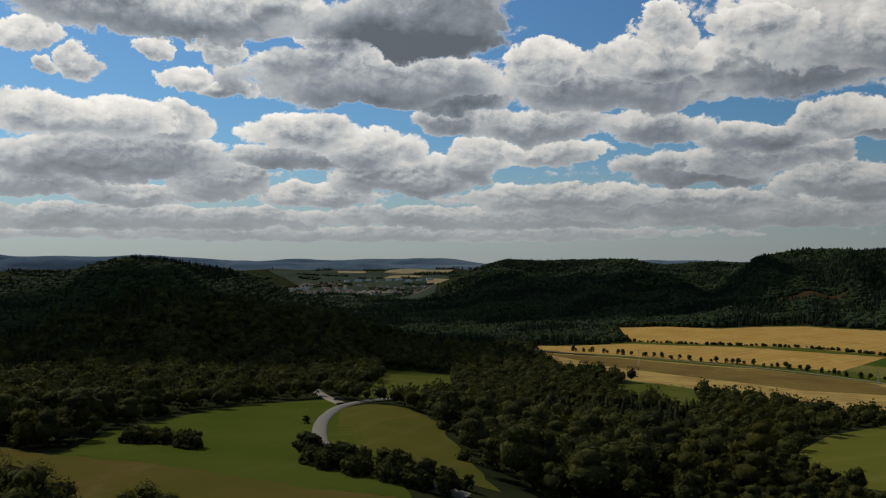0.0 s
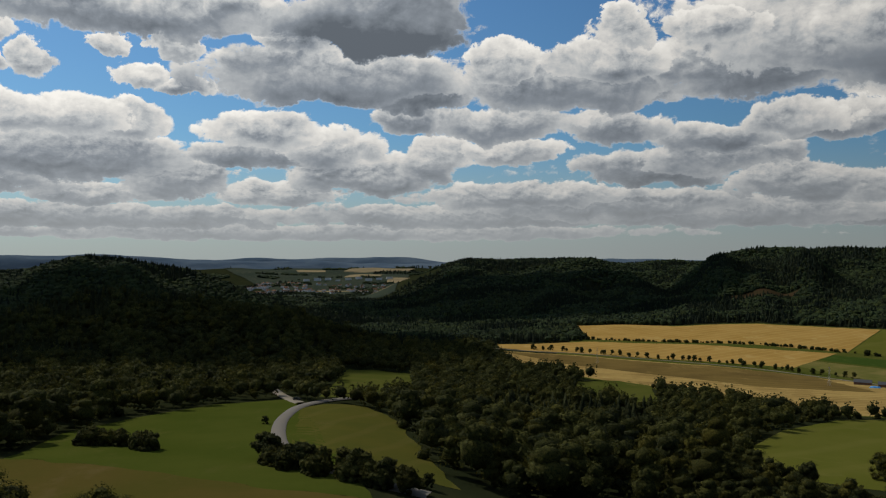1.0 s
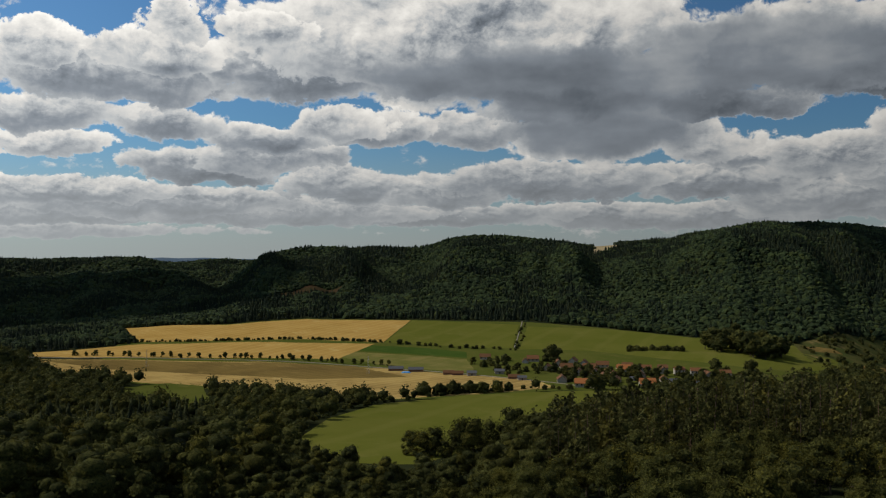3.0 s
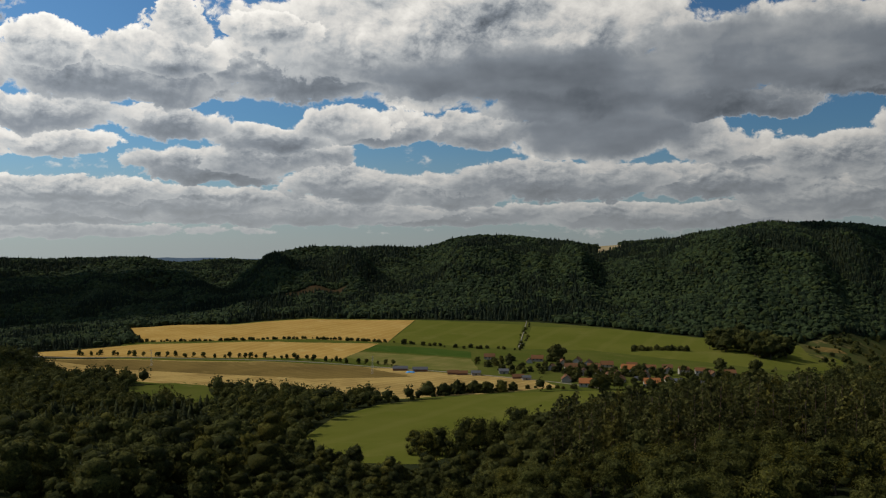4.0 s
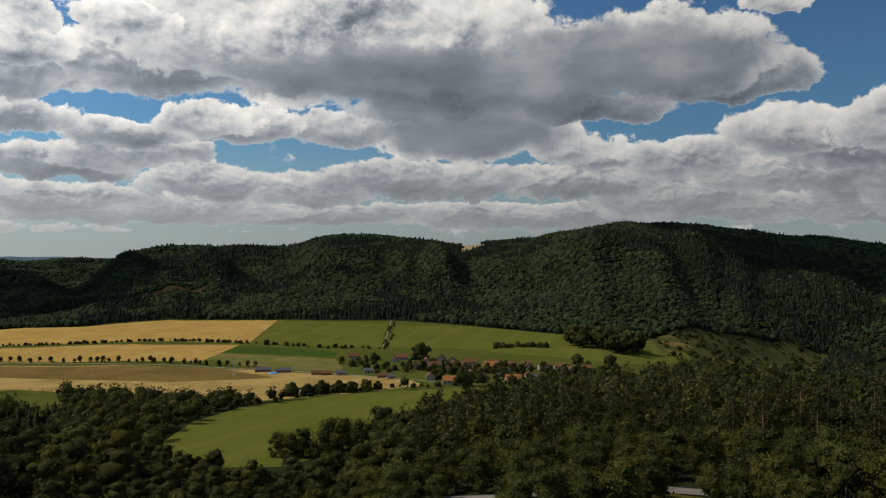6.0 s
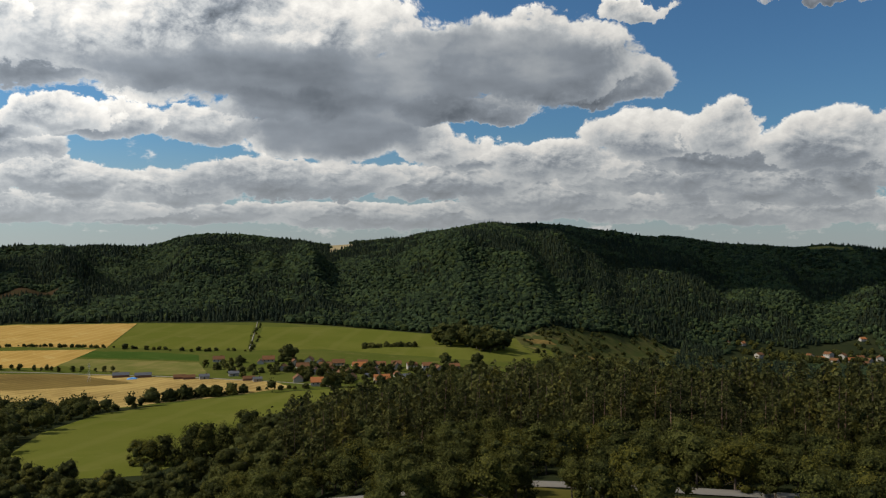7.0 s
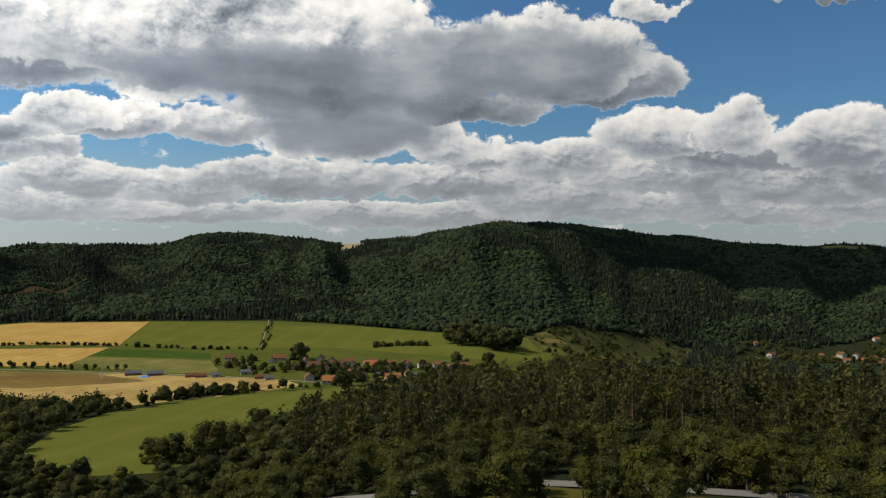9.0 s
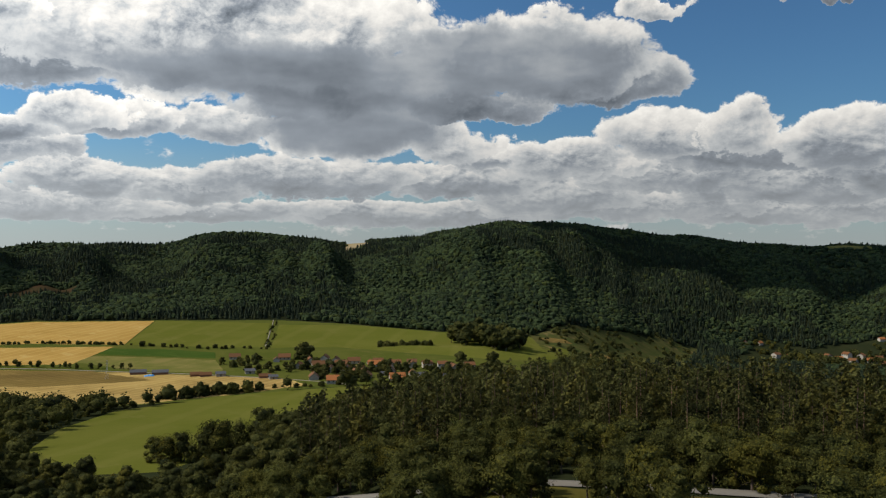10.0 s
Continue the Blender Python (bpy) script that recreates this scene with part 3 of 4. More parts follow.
def field(name, far, near, mat, label, lift=0.35, keep_clear=True, category="field"):
    """A field laid over the land between its far and its near edge."""
    a, b = resample(far, 40), resample(near, 40)
    rows = max(6, int(np.hypot(*(a - b).T).max() / 8))
    t = np.linspace(0, 1, rows)[:, None, None]
    p = a[None] * (1 - t) + b[None] * t
    edge = np.zeros(p.shape[:2])
    wob = (value_noise(p[..., 0] / 9, p[..., 1] / 9, 4) - 0.5) * 3.0
    edge[0] = edge[-1] = 1
    edge[:, 0] = edge[:, -1] = 1
    p = p + (wob * edge)[..., None]
    z = land(p[..., 0], p[..., 1]) + lift
    z[0] -= 0.8 * lift
    z[-1] -= 0.8 * lift
    idx = np.arange(rows * 40).reshape(rows, 40)
    quads = np.stack([idx[:-1, :-1], idx[1:, :-1], idx[1:, 1:], idx[:-1, 1:]], -1).reshape(-1, 4)
    ob = new(name, fast_mesh(name, np.dstack([p, z]).reshape(-1, 3), [(quads, 0)], [mat], True))
    tagged(ob, label, category, kind="structure")
    if keep_clear:
        OPEN_LAND.append(np.vstack([a, b[::-1]]))


def ribbon(name, points, width, mat, label, category="road", lift=0.9):
    p = np.array(points, float)
    for _ in range(3):
        q = 0.75 * p[:-1] + 0.25 * p[1:]
        s = 0.25 * p[:-1] + 0.75 * p[1:]
        p = np.vstack([p[:1], np.stack([q, s], 1).reshape(-1, 2), p[-1:]])
    p = resample(p, max(12, int(np.hypot(*np.diff(p, axis=0).T).sum() / 5)))
    d = np.gradient(p, axis=0)
    side = np.stack([d[:, 1], -d[:, 0]], -1) / np.hypot(*d.T)[:, None]
    profile = [(-0.62, -0.5), (-0.5, 0.0), (0.0, 0.06), (0.5, 0.0), (0.62, -0.5)]
    rows = [np.column_stack([p + side * o * width, land(*p.T) + lift + h]) for o, h in profile]
    verts = np.stack(rows, 1).reshape(-1, 3)
    idx = np.arange(len(p) * 5).reshape(len(p), 5)
    quads = np.stack([idx[:-1, :-1], idx[1:, :-1], idx[1:, 1:], idx[:-1, 1:]], -1).reshape(-1, 4)
    ob = new(name, fast_mesh(name, verts, [(quads, 0)], [mat], True))
    tagged(ob, label, category, kind="structure")
    OPEN_LAND.append(np.vstack([p + side * width * 0.75, (p - side * width * 0.75)[::-1]]))


field("valley_grass", [(265, 1240), (363, 1153), (471, 1141), (575, 1034), (685, 929), (740, 817), (767, 706), (835, 631), (843, 568)], [(116, 779), (179, 699), (226, 612), (293, 544), (417, 522), (484, 479), (557, 440), (749, 505)], PASTURE, "grassy valley floor between the fields", lift=0.1, keep_clear=False)
field("field_grain_upper", [(248, 1294), (361, 1147), (469, 1135), (573, 1029)], [(224, 1050), (312, 992), (391, 946), (452, 874)], GOLD, "ripe golden grain field below the forest edge")
field("field_grain_middle", [(109, 1017), (219, 1029), (325, 970), (440, 871)], [(107, 976), (194, 912), (287, 857), (362, 797)], GOLD, "ripe golden grain field beside the tree-lined road")
field("field_stubble", [(102, 959), (190, 894), (294, 826), (376, 720), (435, 574)], [(117, 790), (181, 707), (229, 618), (296, 549), (427, 535)], STUBBLE, "harvested stubble field, brown and gold")
# cloud shadow on the stubble, laid over it as a browner sheet
field("field_harvested", [(103, 953), (189, 890), (292, 823), (356, 751)], [(150, 847), (219, 761), (281, 680), (363, 654)], BROWN, "part of the stubble field with a cloud shadow painted brown", lift=0.6)
field("field_green_upper", [(575, 1028), (629, 966), (668, 913)], [(454, 873), (497, 819), (546, 758)], MEADOW, "smooth green field below the forest")
field("field_green_wide", [(667, 893), (736, 813), (763, 702), (833, 629), (836, 576)], [(549, 749), (604, 702), (637, 587), (648, 530), (770, 522)], MEADOW, "smooth green field above the village")
field("field_strip_dark", [(433, 863), (470, 821), (494, 767)], [(404, 838), (445, 778), (472, 732)], STRIP, "dark green strip field")
field("field_strip_pale", [(399, 831), (443, 774), (468, 726)], [(369, 805), (388, 720), (423, 641)], STRAW, "pale green and straw strip field")
field("village_green", [(494, 762), (544, 743), (618, 683), (638, 523)], [(423, 636), (427, 542), (486, 487), (567, 448)], PASTURE, "gardens and grass round the village houses", lift=0.3)
field("field_green_near", [(214, 485), (268, 530), (353, 542), (415, 520), (486, 481)], [(175, 431), (140, 339), (173, 303), (280, 374), (431, 436)], MEADOW, "large smooth green meadow ringed by trees")
field("field_green_small", [(140, 706), (187, 732), (201, 712)], [(128, 654), (145, 567), (166, 551)], PASTURE, "small green clearing among trees")
field("meadow_left", [(-132, 346), (-117, 399), (-96, 448), (-59, 475)], [(-127, 289), (-73, 260), (-40, 235), (-8, 222)], LUSH, "green meadow beside the bending road")
field("meadow_dry", [(-174, 321), (-127, 289), (-73, 260), (-40, 235), (-8, 222)], [(-122, 202), (-80, 181), (-39, 157), (-9, 173)], DRY, "dry brownish meadow on the hillside")
field("meadow_bend", [(-50, 432), (-39, 448), (-19, 449), (-4, 410)], [(-39, 304), (-24, 277), (-4, 265), (16, 253)], OLIVE, "yellowish meadow inside the road's bend")
field("meadow_small", [(-44, 709), (10, 714)], [(-45, 484), (-29, 476), (6, 539)], PASTURE, "small green meadow behind the road")
field("verge", [(149, 129), (164, 115), (175, 89), (191, 66)], [(125, 111), (133, 91), (151, 72), (169, 59)], DRY, "sunlit grass verge before the forest road", lift=0.3, keep_clear=False)
field("orchard_slope", [(836, 630), (971, 640), (1172, 652), (1261, 624)], [(747, 519), (797, 489), (1035, 535)], EARTH, "dry scrubby orchard slope with bare earth")
field("clear_cut", [(591, 1431), (649, 1370)], [(506, 1369), (611, 1357)], CUT, "reddish brown clear-cut on the wooded hill", lift=2)
field("field_far_plain", [(-268, 4428), (60, 4400)], [(-286, 4270), (30, 4296)], PALE, "distant pale fields beyond the town", lift=7)
field("field_far_green", [(-891, 4403), (-433, 4664), (47, 4568)], [(-617, 3697), (-336, 2832), (-24, 2680)], PLAIN, "distant grey-green plain round the town", lift=3, keep_clear=False)
for far, near in (([(-60, 3950), (60, 3900)], [(-75, 3780), (40, 3740)]), ([(-330, 3420), (-150, 3380)], [(-330, 3310), (-160, 3280)]), ([(-250, 4140), (-90, 4100)], [(-270, 4010), (-110, 3985)]), ([(-130, 3080), (-10, 3050)], [(-140, 2990), (-30, 2965)]), ([(-520, 4300), (-380, 4330)], [(-500, 4200), (-370, 4210)])):
    field("field_strip_far", far, near, PALE, "pale stubble strip on the distant plain", lift=4.5)
field("field_far_crest", [(2167, 746), (2176, 653)], [(2132, 738), (2159, 642)], STRAW, "pale field on the far hill crest", lift=6)

field("field_notch", [(1416, 1630), (1459, 1594)], [(1272, 1464), (1310, 1432)], PALE, "pale field in the saddle of the wooded ridge", lift=1.5)

field("bare_patch_upper", [(835, 622), (865, 602)], [(832, 602), (864, 588)], BROWN, "bare tan patch on the orchard slope", lift=1.2, keep_clear=False)
field("bare_patch_lower", [(854, 562), (911, 564)], [(822, 534), (866, 529)], BROWN, "bare tan patch low on the orchard slope", lift=1.2, keep_clear=False)

ribbon("road_bend", [(7, 237), (-7, 242), (-24, 256), (-40, 291), (-49, 344), (-53, 389), (-51, 443), (-26, 479)], 4.6, ASPHALT, "pale grey asphalt road in a bend")
ribbon("road_spur", [(-52, 448), (-65, 481), (-77, 522)], 4.5, DIRT, "narrow side road into the woods")
ribbon("road_forest", [(148, 180), (150, 141), (167, 117), (178, 92), (194, 66)], 3.0, ASPHALT, "pale road under the forest edge")
ribbon("road_fields", [(97, 976), (193, 908), (297, 837), (379, 727), (435, 574), (449, 508)], 1.0, DIRT, "country road lined with fruit trees", lift=0.55)
ribbon("track_hedge", [(685, 929), (604, 827), (550, 760)], 1.1, DIRT, "dirt track climbing between two fields", "track", 0.5)

# the village's and the clearings' ground is open too
OPEN_LAND.append(np.array([(1112, 542), (1432, 608), (1469, 537), (1638, 456), (1428, 357)]))
OPEN_LAND.append(np.array([(92, 930), (109, 1023), (222, 1040), (243, 1269), (365, 1160), (473, 1145), (578, 1038), (690, 936), (743, 821), (770, 708), (837, 632), (844, 575), (766, 516), (562, 444), (420, 526), (293, 544), (226, 612), (179, 699), (117, 790)]))
OPEN_LAND.append(np.array([(507, 813), (598, 750), (648, 512), (572, 442), (403, 533)]))


# ---- woods ----
def inside(poly, x, y):
    hit = np.zeros(x.shape, bool)
    for (x0, y0), (x1, y1) in zip(poly, np.roll(poly, -1, axis=0)):
        if y0 != y1:
            hit ^= ((y0 > y) != (y1 > y)) & (x < (x1 - x0) * (y - y0) / (y1 - y0) + x0)
    return hit


def on_open_land(x, y):
    out = np.zeros(x.shape, bool)
    for poly in OPEN_LAND:
        out |= inside(poly, x, y)
    return out


rng = np.random.default_rng(7)


def cone_tree(sides, tiers, seed):
    """A spruce as stacked ragged skirts, one high and about half as wide."""
    r = np.random.default_rng(seed)
    verts, faces = [], []
    for k in range(tiers):
        z0, z1 = 0.08 + 0.72 * k / tiers, min(1.0, 0.08 + 0.72 * k / tiers + 0.92 / tiers + 0.12)
        wide = 0.24 * (1 - 0.72 * k / tiers)
        n = len(verts)
        for s in range(sides):
            a = 2 * math.pi * (s + 0.5 * k) / sides
            q = wide * r.uniform(0.7, 1.2)
            verts.append((q * math.cos(a), q * math.sin(a), z0 + r.uniform(-0.04, 0.04)))
        verts.append((0, 0, z1))
        faces += [(n + s, n + (s + 1) % sides, n + sides) for s in range(sides)]
    return np.array(verts), np.array(faces)


def leaf_quads(r, lumps, n, size, flat=0.32):
    """Leaf sprays spread over the outside of the lumps (x, y, z, radius) of a crown."""
    lumps = np.array(lumps, float)
    w = lumps[:, 3] ** 2
    k = r.choice(len(lumps), n, p=w / w.sum())
    d = r.normal(size=(n, 3))
    d[:, 2] = np.abs(d[:, 2]) * np.where(r.random(n) < 0.75, 1, -0.8)
    d /= np.linalg.norm(d, axis=1, keepdims=True)
    c = lumps[k, :3] + d * lumps[k, 3:4] * r.uniform(0.72, 1.05, (n, 1)) * np.array([1, 1, 0.85])
    nrm = d + r.normal(size=(n, 3)) * flat
    nrm /= np.linalg.norm(nrm, axis=1, keepdims=True)
    u = np.cross(nrm, r.normal(size=(n, 3)))
    u /= np.linalg.norm(u, axis=1, keepdims=True)
    v = np.cross(nrm, u)
    s = size * r.uniform(0.6, 1.3, (n, 1))
    corners = np.stack([c - u * s, c - v * s * 0.7, c + u * s, c + v * s * 0.7], 1)
    return corners.reshape(-1, 3), np.arange(4 * n).reshape(n, 4)


def broad_lumps(r, high, wide, count):
    """The lumps of a broad crown that stands on the ground, high metres tall."""
    out = [(0, 0, high * 0.48, wide * 0.41), (r.uniform(-0.06, 0.06) * wide, r.uniform(-0.06, 0.06) * wide, high * 0.74, wide * 0.27)]
    for k in range(count):
        a, z = r.uniform(0, 6.283), high * r.uniform(0.10, 0.8)
        q = wide * 0.40 * math.sqrt(max(0.1, 1 - ((z / high - 0.45) / 0.5) ** 2)) * r.uniform(0.7, 1.0)
        s = wide * r.uniform(0.12, 0.2)
        out.append((q * math.cos(a), q * math.sin(a), min(z, high - s * 0.85), s))
    return out


def mid_broad(seed, n, size, level=1, count=6):
    """A whole broadleaf crown, one high, for woods that are not near."""
    r = np.random.default_rng(seed)
    lumps = broad_lumps(r, 1.0, 0.85, 7)
    v, q = leaf_quads(r, lumps, n, size, 0.42)
    vi, fi, m = [], [], 0
    for k, (x, y, z, w) in enumerate(lumps[:count]):
        a, f = ico(level, 0.16, 0.85, seed * 17 + k)
        vi.append(a * w * 0.84 + np.array([x, y, z]))
        fi.append(f + m)
        m += len(a)
    return v, q, np.vstack(vi), np.vstack(fi)


def mid_pine(seed, n, size):
    """A pine: a bare stem below, ragged flat shelves of needles above; one high."""
    r = np.random.default_rng(seed)
    lumps = []
    for k in range(8):
        s = k / 7
        a, q = r.uniform(0, 6.283), 0.12 * (1 - s * 0.8)
        lumps.append((q * math.cos(a), q * math.sin(a), 0.33 + 0.62 * s, 0.14 * (1.15 - 0.75 * s)))
    v, q = leaf_quads(r, lumps, n, size, 0.42)
    sides = 5
    ring = [(0.007 * math.cos(2 * math.pi * k / sides), 0.007 * math.sin(2 * math.pi * k / sides)) for k in range(sides)]
    stem = np.array([(x, y, 0) for x, y in ring] + [(x * 0.5, y * 0.5, 0.9) for x, y in ring])
    faces = np.array([(k, (k + 1) % sides, sides + (k + 1) % sides, sides + k) for k in range(sides)])
    return v, q, stem, faces


def plant(protos, x, y, height, wide):
    """Arrays for many trees in one mesh: protos are (verts, faces) of things one high."""
    verts, faces, tones, n = [], [], [], 0
    z = land(x, y)
    kind = rng.integers(0, len(protos), len(x))
    for k, (v, f) in enumerate(protos):
        pick = np.where(kind == k)[0]
        if not len(pick):
            continue
        a = rng.uniform(0, 6.283, len(pick))
        c, s = np.cos(a)[:, None], np.sin(a)[:, None]
        h, w = height[pick][:, None], (height * wide)[pick][:, None]
        vx = (v[None, :, 0] * c - v[None, :, 1] * s) * w + x[pick][:, None]
        vy = (v[None, :, 0] * s + v[None, :, 1] * c) * w + y[pick][:, None]
        vz = v[None, :, 2] * h + z[pick][:, None] - 0.3
        verts.append(np.stack([vx, vy, vz], -1).reshape(-1, 3))
        faces.append((f[None] + (np.arange(len(pick)) * len(v))[:, None, None] + n).reshape(-1, f.shape[1]))
        tones.append(np.repeat(rng.random(len(pick)), len(v)))
        n += len(pick) * len(v)
    return np.vstack(verts), np.vstack(faces), np.concatenate(tones)


def scatter(step, r0, r1, b0=-31.0, b1=79.0):
    """Jittered places, about a step apart, between two distances and two bearings."""
    g = np.arange(-r1, r1, step)
    x, y = np.meshgrid(g, g)
    x = x.ravel() + rng.uniform(-0.45, 0.45, x.size) * step
    y = y.ravel() + rng.uniform(-0.45, 0.45, y.size) * step
    r, b = np.hypot(x, y), np.degrees(np.arctan2(x, y))
    ok = (r > r0) & (r < r1) & (b > b0) & (b < b1)
    x, y = x[ok], y[ok]
    ok = ~on_open_land(x, y)
    return x[ok], y[ok]


def in_sight(x, y, height, slack=6.0):
    """Drops trees that stand wholly behind a hill."""
    radii = np.arange(30, 4900, 10.0)
    b = np.arange(-40, 90, 0.5)
    gx, gy = np.sin(np.radians(b))[:, None] * radii, np.cos(np.radians(b))[:, None] * radii
    up = np.maximum.accumulate((land(gx, gy) - EYE) / radii, axis=1)
    r, q = np.hypot(x, y), np.degrees(np.arctan2(x, y))
    i = np.clip(((q + 40) / 0.5).round().astype(int), 0, len(b) - 1)
    j = np.clip(((r - 40) / 10).astype(int), 0, len(radii) - 1)
    return (land(x, y) + height + slack - EYE) / r > up[i, j]


def spruce_ground(x, y):
    """Where conifers stand, in broad patches."""
    return value_noise(x / 140, y / 140, 11) + 0.5 * value_noise(x / 40, y / 40, 12) > 0.84


FAR_BROAD = [(v * 0.5 + np.array([0, 0, 0.45]), f[v[f].mean(1)[:, 2] > -0.3]) for v, f in (ico(1, 0.3, 1.1, s) for s in range(10))]
FAR_CONE = [cone_tree(6, 2, s) for s in range(5)]


def build_far_woods():
    """Crowns by the thousand on the hills: (name, spacing, from, to, least and most height, width of crowns, label)."""
    for name, step, r0, r1, lo, hi, wide, label in (
            ("woods_hill", 6.3, 1000, 2000, 5.5, 9.5, 1.15, "dense mixed forest on the hillsides"),
            ("woods_distant", 10.5, 2000, 3300, 6.0, 10.5, 1.4, "distant dark forest on the ridges"),
            ("woods_horizon", 17.0, 3300, 4580, 8.0, 13.0, 1.9, "remote dark woods beyond the town")):
        x, y = scatter(step, r0, r1)
        h = rng.uniform(lo, hi, len(x))
        ok = in_sight(x, y, h)
        b, r = np.degrees(np.arctan2(x, y)), np.hypot(x, y)
        if r0 > 3000:
            ok &= (b < 30) & (value_noise(x / 260, y / 120, 51) > 0.42)
        ok &= ~((b > -14) & (b < 2.5) & (r > 2650)) | (value_noise(x / 120, y / 90, 52) > 0.62)
        x, y, h = x[ok], y[ok], h[ok]
        con = (spruce_ground(x, y) & (rng.random(len(x)) < 0.85)) | (rng.random(len(x)) < 0.12)
        v1, f1, t1 = plant(FAR_BROAD, x[~con], y[~con], h[~con], rng.uniform(0.75, 1.3, (~con).sum()) * wide)
        v2, f2, t2 = plant(FAR_CONE, x[con], y[con], h[con] * 1.35, np.full(con.sum(), 1.1 if r0 < 1500 else 1.6))
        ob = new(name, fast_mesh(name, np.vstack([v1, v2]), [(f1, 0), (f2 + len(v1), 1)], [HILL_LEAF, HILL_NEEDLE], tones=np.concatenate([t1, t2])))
        tagged(ob, label, "forest", kind="stuff")


build_far_woods()


def plant_both(protos, picks, x, y, h, wide, slots):
    """Leaves and inner bodies of many trees: arrays for one mesh."""
    verts, faces, tones, n = [], [], [], 0
    for (v, q, vi, fi), pick, w, slot in zip(protos, picks, wide, slots):
        if not pick.any():
            continue
        state = rng.bit_generator.state
        for body, face, s in ((v, q, slot[0]), (vi, fi, slot[1])):
            rng.bit_generator.state = state
            a, f, t = plant([(body, face)], x[pick], y[pick], h[pick], np.full(pick.sum(), w))
            verts.append(a)
            faces.append((f + n, s))
            tones.append(t)
            n += len(a)
    return np.vstack(verts), faces, np.concatenate(tones)


def mid_spruce(seed, n, size):
    """A spruce: needle sprays hanging on a narrow ragged cone; one high."""
    r = np.random.default_rng(seed)
    lumps = [(0, 0, 0.14 + 0.8 * k / 7, 0.17 * (1.05 - 0.92 * k / 7)) for k in range(8)]
    v, q = leaf_quads(r, lumps, n, size, 0.7)
    body, f = cone_tree(6, 3, seed)
    return v, q, body * np.array([0.8, 0.8, 1.0]), f


def build_mid_woods():
    broad = [mid_broad(s, 62, 0.062, 1, 1) for s in range(5)]
    spruce = [mid_spruce(s + 200, 44, 0.05) for s in range(3)]
    x, y = scatter(9.1, 430, 1000)
    h = 7 + 9 * rng.random(len(x)) ** 1.2
    ok = in_sight(x, y, h)
    x, y, h = x[ok], y[ok], h[ok]
    con = (value_noise(x / 150, y / 150, 61) + 0.35 * value_noise(x / 35, y / 35, 62) > 0.85) & (rng.random(len(x)) < 0.8)
    b = np.degrees(np.arctan2(x, y))
    con &= ((b > 6) & (b < 16) & (np.hypot(x, y) < 560)) | ((b < -6) & (np.hypot(x, y) > 620))
    h = np.where(con, h * 0.9 + 0.5, h)
    kinds = rng.integers(0, 15, len(x))
    picks = [~con & (kinds % 5 == k) for k in range(5)] + [con & (kinds % 3 == k) for k in range(3)]
    verts, faces, tones = plant_both(broad + spruce, picks, x, y, h, [0.95, 1.05, 0.9, 1.1, 1.0, 0.9, 1.0, 1.1], [(0, 0)] * 5 + [(1, 1)] * 3)
    ob = new("woods_valley", fast_mesh("woods_valley", verts, faces, [LEAF_OAK, DARK_NEEDLE], True, tones))
    tagged(ob, "dense dark broadleaf woods with spruces in the valley", "forest", kind="stuff")


build_mid_woods()


# ---- near trees ----
def tree_mesh_broad(seed, high, wide, n, size, leaf, name="broadleaf_tree", limbs=3):
    r = np.random.default_rng(seed)
    root = new(name)
    lumps = broad_lumps(r, high, wide, 9)
    if not limbs:
        lumps += [(wide * 0.3 * math.cos(k * 1.05), wide * 0.3 * math.sin(k * 1.05), high * 0.14, wide * r.uniform(0.13, 0.19)) for k in range(6)]
    bm = bmesh.new()
    lean = r.uniform(-0.4, 0.4, 2)
    tube(bm, [(0, 0, -0.5, 0.02 * high + 0.08), (lean[0] * 0.3, lean[1] * 0.3, high * 0.25, 0.016 * high), (lean[0], lean[1], high * 0.7, 0.006 * high)])
    part("trunk", bm, BARK, root)
    for x, y, z, s in lumps[1:1 + limbs]:
        bm = bmesh.new()
        tube(bm, [(lean[0] * 0.3, lean[1] * 0.3, high * 0.22, 0.008 * high), (x * 0.6, y * 0.6, z * 0.8, 0.005 * high), (x, y, z, 0.002 * high)], 4)
        part("limb", bm, BARK, root)
    v, q = leaf_quads(r, lumps, n, size)
    crown = new("crown", fast_mesh("crown", v, [(q, 0)], [leaf]))
    crown.parent = root
    vi, fi = [], []
    m = 0
    for k, (x, y, z, s) in enumerate(lumps):
        a, f = ico(1, 0.25, 0.85, seed * 31 + k)
        vi.append(a * s * (0.62 if n > 500 else 0.86) + np.array([x, y, z]))
        fi.append(f + m)
        m += len(a)
    inner = new("inner_foliage", fast_mesh("inner_foliage", np.vstack(vi), [(np.vstack(fi), 0)], [LEAF_OAK]))
    inner.parent = root
    return root


